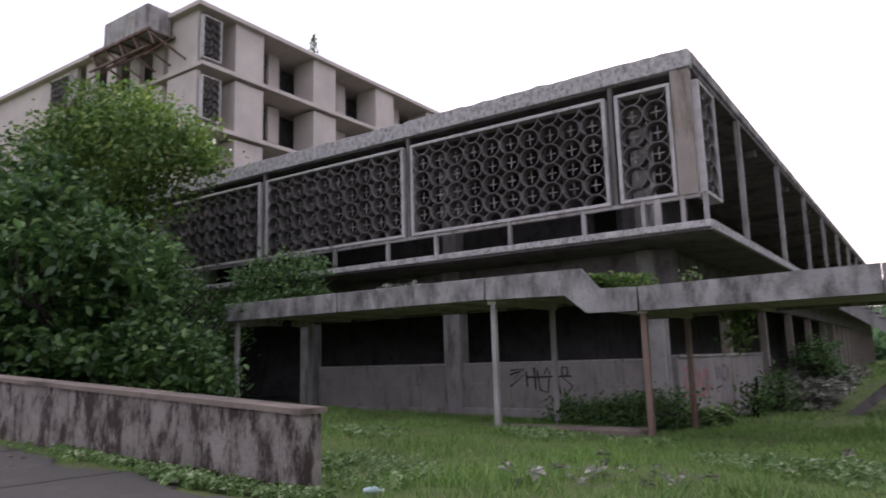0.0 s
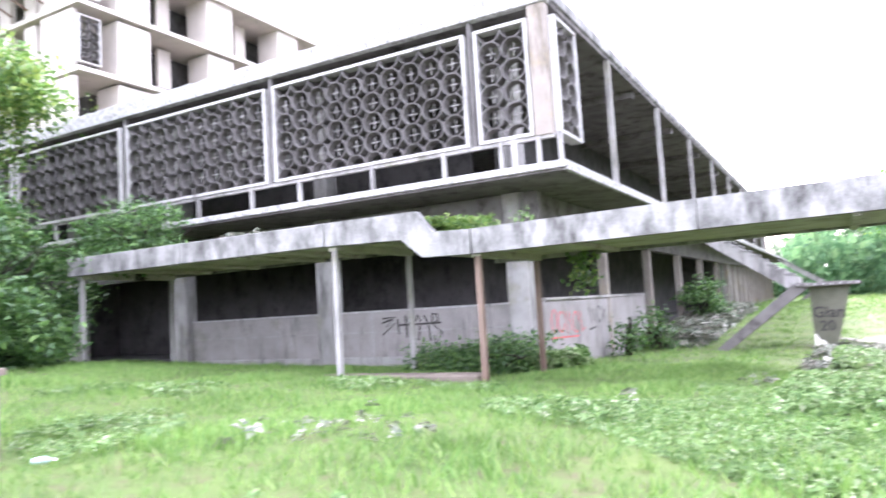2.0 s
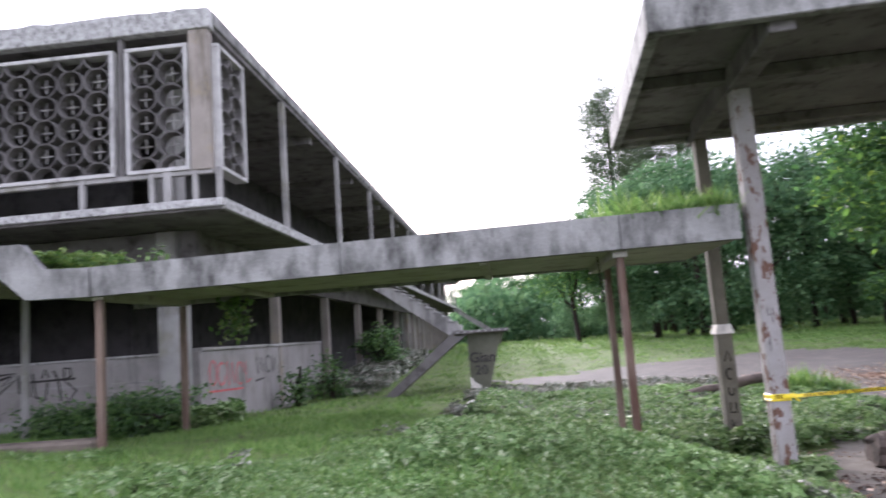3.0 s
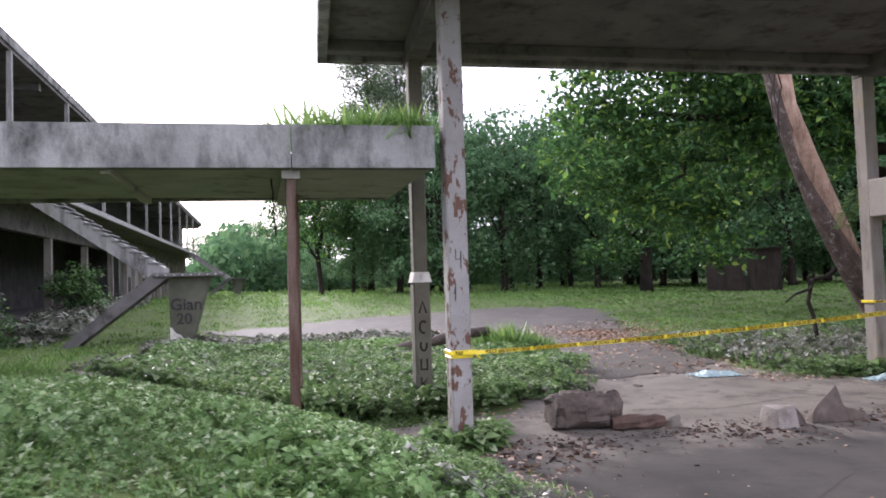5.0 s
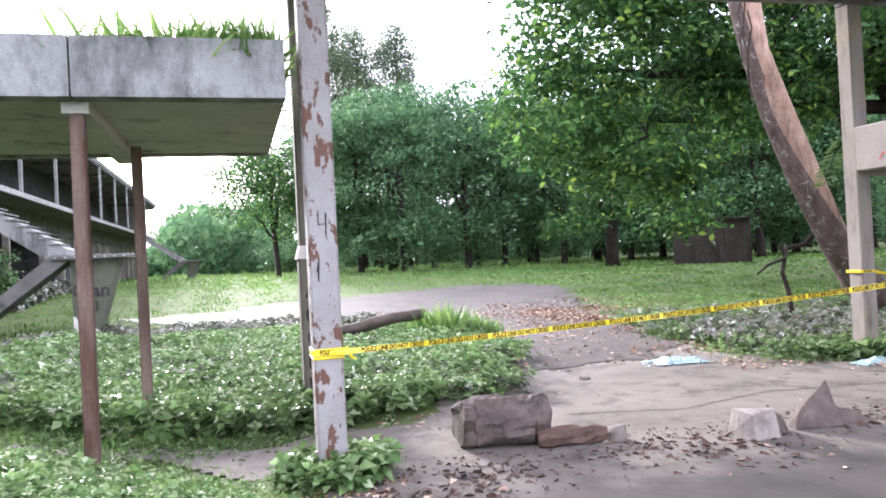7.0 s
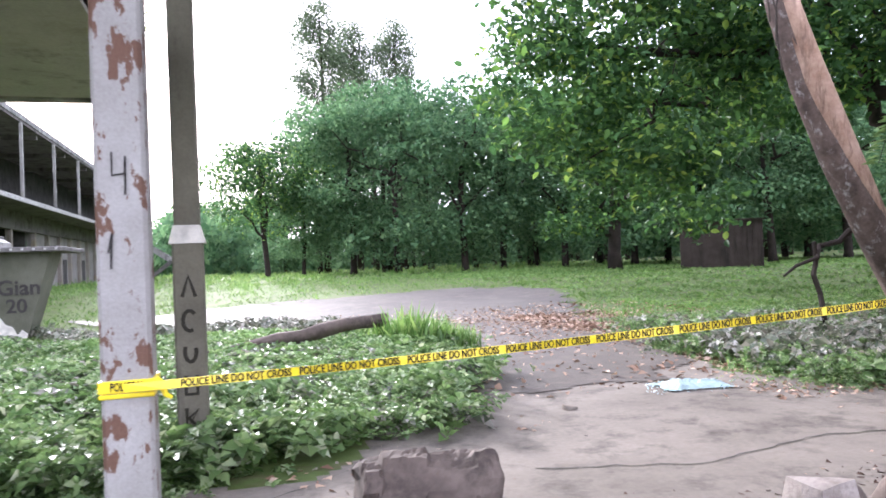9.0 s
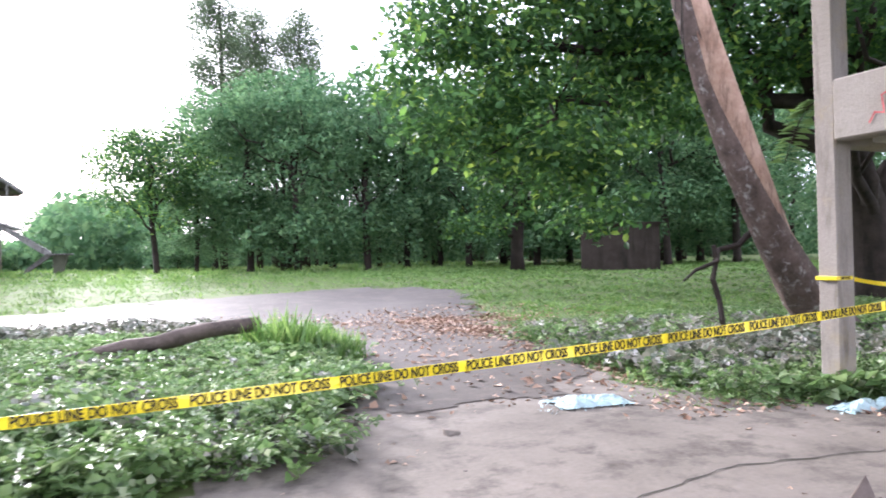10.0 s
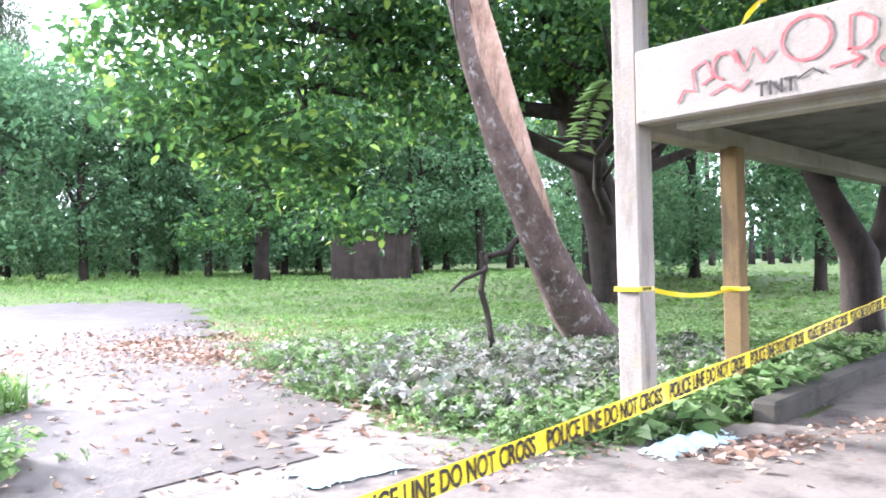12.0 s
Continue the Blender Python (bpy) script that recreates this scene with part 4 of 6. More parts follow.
# dense creeper-hung shrubs behind the boundary wall
def shrub(x, y, h, r, seed, n, size, leaf, label, z=None):
    z = hz(x, y) if z is None else z
    rng = random.Random(seed)
    blobs = [(rng.uniform(-0.5, 0.5) * r, rng.uniform(-0.5, 0.5) * r, h * f, r * (0.85 - 0.45 * f) * rng.uniform(0.8, 1.15), r * (0.85 - 0.45 * f), h * 0.2) for f in (0.15, 0.3, 0.45, 0.6, 0.78)]
    trunk = [((0, 0, -0.3), 0.12), ((0.1, 0.05, h * 0.4), 0.09), ((0.2, -0.1, h * 0.8), 0.03)]
    limbs = [((0, 0, h * 0.15), (rng.uniform(-1, 1) * r * 0.7, rng.uniform(-1, 1) * r * 0.7, h * 0.6), 0.06) for k in range(4)]
    return tree((x, y, z), trunk, limbs, blobs, n, size, leaf, BARK, label, seed, 0.5, "shrub", 0.55, broad=h > 3)


shrub(-18.7, 7.6, 7.0, 3.6, 11, 16000, 0.24, LEAF_SHRUB, "tall dark creeper-covered shrub behind the boundary wall")
shrub(-15.0, 7.6, 5.0, 2.5, 12, 17000, 0.22, LEAF_SHRUB, "dense dark green shrub with drooping leaves")
shrub(-15.0, 9.6, 4.2, 2.3, 13, 10000, 0.18, LEAF_SHRUB, "bright-tipped bush leaning over the wall")
shrub(-24.0, 9.0, 9.5, 4.0, 14, 12000, 0.28, LEAF_SHRUB, "tall dark leafy shrub at the edge of the drive")
shrub(-18.2, 12.4, 4.4, 2.2, 15, 11000, 0.14, LEAF_SHRUB, "leafy shrub growing over the end of the canopy")
shrub(-15.0, 14.0, 1.7, 1.9, 16, 8000, 0.12, LEAF_SHRUB, "light green shrub spilling across the canopy roof", 2.9)
shrub(-14.6, 10.3, 1.9, 1.3, 17, 5500, 0.12, LEAF_SHRUB, "bright low bush behind the boundary wall")
shrub(-5.5, 15.6, 0.75, 1.6, 18, 5000, 0.11, LEAF_SHRUB, "low dark leafy mound at the foot of the wall")
shrub(-7.0, 16.4, 0.7, 1.1, 19, 2200, 0.1, LEAF_SHRUB, "low dark leafy mound under the canopy")
tree((-21.5, 12.1, hz(-21.5, 12.1)), [((0, 0, -0.4), 0.22), ((0.1, 0, 2), 0.18), ((0.5, 0.2, 5), 0.12), ((0.7, 0.2, 8), 0.05)],
     [((0.2, 0, 3.2), (2.8, -0.6, 6.8), 0.08), ((0.3, 0, 4), (-2.4, -0.4, 7.4), 0.08), ((0.4, 0, 4.6), (1.8, 0.8, 8.6), 0.07), ((0.3, 0, 4.2), (-1.2, 0.3, 8.6), 0.07), ((0.2, 0, 3.6), (0.4, -1.4, 7.0), 0.07)],
     [(0.23, 0, 8.0, 1.88, 1.75, 1.04), (2.18, -0.4, 8.1, 1.5, 1.38, 0.91), (3.33, -0.2, 6.9, 1.62, 1.5, 0.85), (3.56, 0.1, 7.6, 1.12, 1.12, 0.65), (-1.84, 0, 8.5, 1.75, 1.62, 1.04), (-3.45, 0, 7.4, 1.88, 1.75, 1.04), (0.46, 0, 9.2, 1.62, 1.5, 0.91),
      (-0.69, 0.3, 9.0, 1.12, 1.12, 0.78), (1.61, -0.3, 5.9, 1.75, 1.5, 0.78), (-0.46, -0.6, 6.6, 1.88, 1.62, 0.91), (-2.99, 0, 5.6, 2.12, 1.75, 1.04), (-1.84, 0, 4.2, 2.12, 1.88, 1.17), (-0.46, 0, 3.0, 2.0, 1.88, 1.3), (0.92, 0, 4.4, 1.62, 1.5, 1.04)],
     40000, 0.17, LEAF_YELLOW, BARK, "yellow-green leafy tree in front of the tower", 21, 0.8, shell=0.35, broad=True)
tree((-31, 17, hz(-31, 12)), [((0, 0, -0.4), 0.3), ((0.1, 0, 3), 0.25), ((0.5, 0.2, 8), 0.15)], [((0, 0, 4), (2, 0, 8), 0.1), ((0, 0, 4), (-3, 0, 8), 0.1)],
     [(0, 0, 8, 3.5, 3, 2.5), (-3, 0, 7, 3, 3, 2.2), (2.5, 0, 6, 2.4, 2, 2), (0, 0, 4.5, 3, 2.5, 2)], 11000, 0.26, LEAF_SHRUB, BARK, "dark green tree beside the end of the wing", 22)

# great spreading tree with broad leaves, its long limb reaching over the yard
gx, gy = 27.5, 24.0
gz = hz(gx, gy)
tree((gx, gy, gz), [((0, 0, -0.5), 1.0), ((0, 0, 0.6), 0.72), ((-0.3, 0.1, 2.4), 0.66), ((-0.9, 0.2, 4.2), 0.5), ((-2.2, 0.5, 7.5), 0.36), ((-3.2, 0.6, 11), 0.2)],
     [((-0.6, 0.1, 3.4), (-6.5, 1.8, 10.5), 0.34), ((-0.4, 0, 2.6), (-3.4, -2.4, 8.6), 0.3), ((-1.6, 0.4, 6), (-13.0, 3.0, 7.4), 0.26), ((-0.3, 0, 3), (3.8, -2, 8), 0.3), ((0, 0, 2.8), (5, 2, 7.5), 0.3), ((-7.5, 1.6, 6.6), (-12.5, 1.5, 4.2), 0.12), ((-0.5, 0.1, 3.0), (-4.6, 0.4, 12.5), 0.36), ((-0.4, -0.2, 2.2), (-5.2, -3.2, 7.2), 0.22), ((0.2, 0, 2.4), (2.2, -2.6, 6.5), 0.34)],
     [(-11, 2.2, 8.2, 3.8, 3.0, 2.4), (-13.2, 2.0, 5.9, 2.2, 2.0, 1.8), (-11, 1.4, 4.9, 2.0, 1.8, 1.7), (-9.8, 1.0, 3.4, 1.3, 1.2, 1.4), (-7.6, 2, 9.2, 3.6, 3, 2.4), (-7, 1, 6.4, 2.6, 2.0, 1.8),
      (-3.5, 0.5, 11, 4, 3.5, 2.4), (0.5, -1, 10, 4, 3.5, 2.2), (4, 0, 9, 4, 4, 2.2), (-10.5, 2, 11, 4, 3, 2), (-3.4, -0.8, 8.0, 3.0, 2.4, 1.5), (-0.5, 0.5, 7.6, 3.0, 2.6, 1.4), (3.2, 1.2, 7.0, 3.2, 2.8, 1.4), (-5.2, 3.2, 7.4, 2.8, 2.2, 1.5)],
     74000, 0.235, LEAF_NEAR, BARK, "huge spreading tree with broad bright leaves over the yard", 31, 0.75, twist=14, broad=True)
# dark two-stemmed tree
tx, ty = 22.8, 15.6
tree((tx, ty, hz(tx, ty)), [((0, 0, -0.5), 0.5), ((0, 0, 0.4), 0.36), ((-0.05, 0, 1.5), 0.34), ((-1.0, 0.5, 3.2), 0.2), ((-1.4, 0.8, 6), 0.14)],
     [((0, 0, 1.2), (2.0, -1.6, 5.6), 0.26), ((-0.7, 0.3, 2.8), (-3.4, 1.4, 5.5), 0.16), ((-1.0, 0.5, 3.4), (1, 1.6, 7.5), 0.2)],
     [(-1.5, 1, 8.6, 3.5, 3, 1.8), (2.5, 0, 8.4, 3.2, 3, 1.8), (-4, 2, 7.2, 2.2, 2, 1.3), (3, -3, 8, 3, 3, 1.6), (1.2, -1.2, 6.3, 2.2, 2, 1.2), (-0.5, 1.6, 6.6, 2.4, 2, 1.2), (3.6, -0.6, 6.2, 2.0, 2.0, 1.2)], 27000, 0.2, LEAF_NEAR, BARK, "dark forked tree beyond the kerb", 32, broad=True)

# leaning broken trunk, stripped of bark on its upper side
lean = thing("leaning_trunk", 18.7, 18.8, hz(18.7, 18.8), "leaning dead tree trunk, mottled bark torn off in a long strip", "tree")
path = [(0.25, 0, -0.5), (-0.35, -0.2, 0.15), (-1.1, -0.3, 0.85), (-1.9, -0.3, 1.8), (-2.65, -0.3, 3.2), (-3.25, -0.3, 4.5), (-3.7, -0.3, 5.7), (-3.95, -0.3, 6.8), (-4.2, -0.3, 8.2)]
part("trunk", tube(bmesh.new(), path, [0.62, 0.48, 0.38, 0.32, 0.275, 0.25, 0.235, 0.22, 0.2], 18, 0.3), BARKG, lean, "", True)
strip = [Vector(p) + Vector((0.06, -0.1, 0.03)) for p in path[2:]]
part("bare_strip", tube(bmesh.new(), [strip[0].lerp(strip[1], 0.2) + Vector((0.16, 0, 0)), strip[0].lerp(strip[1], 0.7) + Vector((0.12, 0, 0))] + strip[1:], [0.03, 0.13, 0.19, 0.225, 0.24, 0.24, 0.23, 0.215], 18, 0.45), BAREWOOD, lean, "reddish bare wood where the bark is torn off", True)
for k in range(3):
    part("hanging_root", tube(bmesh.new(), bent((-3.95 - 0.1 * k, -0.55, 6.9), (-4.0 - 0.1 * k, -0.6, 4.6 + 0.4 * k), 6, 0.15), [0.015] * 7, 5), BARK, lean)
stick = thing("dead_branch", 16.0, 18.85, hz(16, 18.85), "dead forked branch standing in the weeds", "branch")
bm = bmesh.new()
tube(bm, bent((0, 0, -0.2), (-0.1, 0.1, 1.7), 6, 0.2), [0.06, 0.055, 0.05, 0.05, 0.05, 0.045, 0.04], 7)
tube(bm, bent((0.9, 0, 2.0), (-0.7, 0.2, 1.1), 6, 0.3), [0.06, 0.06, 0.055, 0.05, 0.04, 0.03, 0.02], 7)
part("branch", bm, BARK, stick)

# far wood and the park beyond
def polar(t_x, t_y, yaw, px, dist):
    a = radians(-yaw) + math.atan((px - 784) / 1250)
    return t_x + dist * math.sin(a), t_y + dist * math.cos(a)


def wood(px, dist, h, r, seed, n=6500, size=0.3, leaf=None, label="tall dark green tree of the far wood", low=0.2, rad=0.3):
    x, y = polar(6.25, 9.04, -18.8, px, dist)
    return forest_tree((x, y, hz(x, y)), h, r, seed, n, size, leaf or LEAF_FAR, label, low, rad)


protos = [wood(640, 56, 17, 6.8, 41, 9500, 0.4, low=0.13), wood(560, 60, 15, 6.4, 42, 9500, 0.4, low=0.13), wood(403, 60, 12.5, 5.6, 43, 10000, 0.3, LEAF_NEAR, "lone rounded tree on the lawn", 0.42, 0.25),
          wood(760, 54, 16, 6.8, 44, 9500, 0.4, low=0.13), wood(500, 72, 17, 6.2, 45, 9500, 0.4, low=0.13)]
def wispy(px, dist, h, seed):
    """A tall feathery tree: thin upright limbs with loose sprays."""
    x, y = polar(6.25, 9.04, -18.8, px, dist)
    rg = random.Random(seed)
    blobs, limbs = [], []
    for k in range(16):
        f = 0.42 + 0.56 * k / 15
        r = 4.6 * (1.15 - f) + 0.8
        a = k * 2.4
        c = (math.cos(a) * r * 0.8, math.sin(a) * r * 0.8, h * f)
        blobs.append((*c, 1.5 + rg.uniform(0, 0.7), 1.5, 1.5 + rg.uniform(0, 0.8)))
        limbs.append(((0, 0, h * (f - 0.12)), c, 0.08))
    return tree((x, y, hz(x, y)), [((0, 0, -0.4), 0.4), ((0.1, 0, h * 0.4), 0.3), ((0.2, 0.1, h * 0.8), 0.14), ((0.1, 0, h), 0.04)], limbs, blobs, 26000, 0.25, LEAF_PALE, BARK, "tall wispy feathery tree above the wood", seed, 1.3, shell=0.2, group="trees of the far wood")


wispy(515, 74, 28, 46)
wispy(575, 80, 27, 47)
wispy(650, 82, 28, 49)
tree((26.5, 44.5, hz(26.5, 44.5)), [((0, 0, -0.4), 0.5), ((0, 0, 1), 0.36), ((0.2, 0, 4), 0.3), ((0.4, 0, 8), 0.15)], [((0, 0, 2), (-3.5, -1, 2.6), 0.1), ((0, 0, 3), (3, 0, 6), 0.12), ((0, 0, 3), (-3, -1, 7), 0.12)],
     [(-2.6, -0.6, 2.6, 1.9, 1.6, 0.8), (0, 0, 4.5, 2.8, 2.5, 1.6), (-1, 0, 8, 3.5, 3, 2.2), (2, 0, 7, 3, 3, 2)], 9000, 0.3, LEAF_NEAR, BARK, "low-branched tree at the edge of the wood", 48)
k = 0
for px, dist, sc in ((700, 66, 1.0), (830, 58, 0.95), (880, 68, 1.1), (940, 56, 0.9), (1000, 64, 1.05), (1060, 55, 0.95), (1120, 62, 1.0), (1180, 52, 0.9), (1240, 60, 1.0), (1300, 50, 0.9), (1360, 62, 1.05), (1430, 54, 0.95),
                     (1500, 64, 1.0), (1640, 66, 0.9), (1880, 64, 0.85), (2250, 66, 0.9), (2800, 60, 0.9), (470, 62, 0.62), (440, 84, 0.75), (340, 120, 0.8), (290, 150, 0.8), (250, 150, 0.75), (210, 160, 0.8),
                     (390, 125, 0.85), (600, 95, 1.05), (690, 92, 1.0), (780, 90, 1.05), (860, 94, 1.0), (950, 90, 1.05), (1050, 92, 1.0), (1150, 88, 1.05), (1260, 92, 1.0), (1380, 88, 1.05), (1520, 90, 1.0), (1700, 85, 1.0), (1950, 88, 1.0), (2300, 84, 1.0)):
    x, y = polar(6.25, 9.04, -18.8, px, dist)
    src = protos[(0, 1, 3, 4)[k % 4]]
    o = copy_thing(src, pose(x, y, hz(x, y), 0, 0, 67 * k))
    o.scale = (sc, sc, sc * (1 + 0.1 * math.sin(k)))
    k += 1
for x, y, sc in ((37, 21, 0.8), (41, 28, 0.85), (46, 22, 0.9), (34, 29.5, 0.7)):
    o = copy_thing(protos[(0, 1, 3, 4)[k % 4]], pose(x, y, hz(x, y), 0, 0, 67 * k))
    o.scale = (sc, sc, sc)
    k += 1
# hedge of dim undergrowth closing the distance
rs = np.random.RandomState(77)
n = 60000
a = rs.uniform(-1.75, 0.5, n)
d = rs.uniform(100, 135, n)
hx, hy = 10 - np.sin(a) * d, 10 + np.cos(a) * d
top = 9 + 4 * np.sin(a * 23) + 2.5 * np.sin(a * 61 + 1)
top = np.where(a > 0.02, top * 0.75, np.where(a < -0.9, top * 0.55, top))
pos = np.stack([hx, hy, high(hx, hy) + rs.uniform(0, 1, n) ** 1.1 * top], 1)
tagged(piece("far_woods", scatter("far_woods", LEAF_V, LEAF_F, pos, spins(rs, n, 0.9), rs.uniform(0.8, 1.7, n)), LEAF_FAR), "dim green woods far beyond the yard", "trees", kind="stuff")
# slim stems under the crowns
rng = random.Random(5)
for k in range(46):
    x, y = polar(6.25, 9.04, -18.8, rng.uniform(600, 2600), rng.uniform(58, 86))
    if k == 0:
        stem0 = thing("tree", x, y, hz(x, y), "slim dark tree trunk in the shade of the wood", "tree", "stems of the wood")
        part("trunk", tube(bmesh.new(), bent((0, 0, -0.4), (0.3, 0.1, 9), 5, 0.1), [0.28, 0.22, 0.2, 0.18, 0.16, 0.12], 8), BARK, stem0, "", True)
    else:
        copy_thing(stem0, pose(x, y, hz(x, y), 0, 0, 40 * k))

# shed among the trees
shed = thing("shed", 30.6, 40.6, hz(30.6, 40.6), "dark brown board shed under the trees", "shed", rz=-36)
shed_wall = part("wall", slab(-2.0, 2.0, -1.4, 1.4, -0.3, 2.4, 0.02), TIMBER, shed)
for k in range(16):
    part("board", slab(-2.0 + 0.25 * k, -1.77 + 0.25 * k, -1.44, -1.405, -0.3, 2.45), TIMBER, shed_wall)
part("roof", prism([(-2.15, 2.4), (2.15, 2.4), (2.15, 2.46), (-2.15, 2.5)], -1.6, 1.6), TIMBER, shed)


# ---- police tape ----
def ribbon(name, p, q, sag, width, material, parent, n=40, twist=0.0, flat=0.0):
    bm = bmesh.new()
    p, q = Vector(p), Vector(q)
    rows = []
    for i in range(n + 1):
        f = i / n
        c = p.lerp(q, f) - Vector((0, 0, sag * 4 * f * (1 - f)))
        d = (q - p).normalized()
        a = flat + twist * math.sin(f * 9)
        side = d.cross(Vector((0, 0, 1))).normalized()
        w = Vector((0, 0, 1)) * math.cos(a) + side * math.sin(a)
        rows.append([bm.verts.new(c + w * s * width / 2 + side * t) for s, t in ((-1, 0.001), (1, 0.001), (1, -0.001), (-1, -0.001))])
    for r0, r1 in zip(rows, rows[1:]):
        for k in range(4):
            bm.faces.new((r0[k], r0[(k + 1) % 4], r1[(k + 1) % 4], r1[k]))
    return part(name, bm, material, parent)


def strung(s):
    """The tape's height and line, s metres along it."""
    return Vector((5.3 + s, 12.40 + 0.0224 * s, 0.218 + 0.0114 * s + 0.0033 * s * s))


tape = thing("police_tape", 0, 0, 0, "long yellow police line tape with black lettering, strung between pillars", "tape")
bm = bmesh.new()
rows = []
for i in range(61):
    c = strung(11.95 * i / 60)
    lean_by = 0.006 * math.sin(i * 0.9)
    rows.append([bm.verts.new(c + Vector((0, t + s * lean_by, s * (0.022 + 0.0158 * i / 60)))) for s, t in ((-1, 0.001), (1, 0.001), (1, -0.001), (-1, -0.001))])
for r0, r1 in zip(rows, rows[1:]):
    for k in range(4):
        bm.faces.new((r0[k], r0[(k + 1) % 4], r1[(k + 1) % 4], r1[k]))
bm.faces.new(rows[0])
bm.faces.new(rows[-1][::-1])
part("ribbon", bm, TAPE, tape)
word = None
for k in range(19):
    s = 0.55 + 0.6 * k
    c = strung(s)
    m = pose(c.x, c.y - 0.009, c.z, 0, 0, 1.3) @ pose(0, 0, 0, 0, -math.degrees(math.atan(0.0114 + 0.0066 * s)), 0) @ pose(0, 0, 0, 90, 0, 0) @ Matrix.Diagonal((0.62, 0.8 + 0.028 * k, 1, 1))
    if word is None:
        word = lettering("print", "POLICE LINE DO NOT CROSS", 0.068, INK, tape, m)
    else:
        o = piece("print", word.data, None, tape)
        o.matrix_local = m
wrap = thing("tape_wrap", 5.305, 12.6, 0.215, "yellow tape wound round the peeling pillar", "tape")
part("band", slab(-0.137, 0.137, -0.132, 0.132, -0.032, 0.032, 0.006), TAPE, wrap)
part("band", slab(-0.1345, 0.1345, -0.1295, 0.1295, -0.06, -0.036, 0.006), TAPE, wrap)
lettering("print", "POLICE LI", 0.06, INK, wrap, pose(0, -0.1345, 0, 90, 0, 0) @ Matrix.Diagonal((0.6, 1, 1, 1)))
part("knot", tube(bmesh.new(), bent((0.14, -0.14, 0.03), (0.22, -0.16, -0.07), 4, 0.5), [0.02, 0.024, 0.018, 0.014, 0.01], 6), TAPE, wrap)
wrap2 = thing("tape_wrap", 13.75, 15.0, 0.42, "yellow tape wound round the grey pillar", "tape")
part("band", slab(-0.135, 0.135, -0.135, 0.135, -0.022, 0.022, 0.006), TAPE, wrap2)
lettering("print", "CROSS POLICE", 0.04, INK, wrap2, pose(0, -0.1375, 0, 90, 0, 0) @ Matrix.Diagonal((0.6, 1, 1, 1)))
tape2 = thing("police_tape", 0, 0, 0, "short slack yellow tape between two posts", "tape")
ribbon("ribbon", (13.9, 14.95, 0.42), (15.5, 14.85, 0.34), 0.07, 0.05, TAPE, tape2, 20, 0.7)
part("band", slab(15.485, 15.715, 14.735, 14.965, 0.315, 0.365, 0.006), TAPE, tape2)
tape3 = thing("tape_scrap", 0, 0, 0, "torn scrap of yellow tape tied to the parapet", "tape")
ribbon("ribbon", (13.86, 14.05, 2.58), (14.25, 13.9, 2.98), -0.05, 0.06, TAPE, tape3, 14, 0.9)

# ---- log, stones, stumps, shards, cup ----
def rough_block(seed, pts, cuts, amp, material, ob, name, sharp=False):
    bm = bmesh.new()
    for p in pts:
        bm.verts.new(p)
    r = bmesh.ops.convex_hull(bm, input=bm.verts)
    bmesh.ops.delete(bm, geom=[v for v in bm.verts if not v.link_faces], context="VERTS")
    bmesh.ops.subdivide_edges(bm, edges=bm.edges[:], cuts=cuts, use_grid_fill=True)
    for v in bm.verts:
        v.co += Vector((noise.noise(v.co * 4 + Vector((seed, 0, 0))), noise.noise(v.co * 4 + Vector((0, seed, 0))), noise.noise(v.co * 4 + Vector((0, 0, seed))))) * amp
    return part(name, bm, material, ob, "", not sharp)


log = thing("log", 6.95, 12.75, hz(6.95, 12.75) + 0.02, "short thick charred log lying on the dirt floor", "log", rz=-12)
bm = bmesh.new()
tube(bm, [(-0.43 + 0.0215 * i, 0.02 * math.sin(i * 0.2), 0.23) for i in range(41)], [0.235 - (0.03 if i in (0, 40) else 0) for i in range(41)], 36)
for v in bm.verts:
    d = Vector((0, v.co.y, v.co.z - 0.23))
    plate = 0.045 * noise.noise(Vector((v.co.x * 3, v.co.y * 9, v.co.z * 9))) + 0.022 * (noise.cell(Vector((v.co.x * 3.5, v.co.y * 7 + 3, v.co.z * 7))) - 0.5) + 0.012 * noise.noise(v.co * 30)
    v.co += d.normalized() * plate + Vector((0.03 * noise.noise(Vector((v.co.y * 9, v.co.z * 9, v.co.x))), 0, 0))
part("bark", bm, LOGM, log)
small = thing("branch", 7.55, 12.4, hz(7.55, 12.4) + 0.02, "short rotten branch with loose chunks", "branch", rz=-8)
part("branch", tube(bmesh.new(), bent((-0.38, 0, 0.09), (0.28, 0, 0.08), 6, 0.15), [0.07, 0.1, 0.09, 0.095, 0.09, 0.085, 0.06], 14, 0.5), REDLOG, small)
rough_block(3, [(0.32, -0.08, 0), (0.46, -0.1, 0), (0.46, 0.1, 0), (0.3, 0.1, 0), (0.32, -0.08, 0.13), (0.45, -0.06, 0.16), (0.44, 0.08, 0.13), (0.33, 0.08, 0.12)], 2, 0.03, ROCKM, small, "chunk")
rock = thing("stone_block", 9.15, 12.0, hz(9.15, 12.0) + 0.02, "broken pale stone block with a flat cut face", "stone", rz=14)
rough_block(7, [(-0.2, -0.2, -0.02), (0.16, -0.26, -0.02), (0.3, 0.16, -0.02), (-0.18, 0.2, -0.02), (-0.17, -0.15, 0.27), (0.1, -0.22, 0.33), (0.24, 0.1, 0.2), (-0.12, 0.16, 0.3)], 4, 0.018, STONE, rock, "block", True)
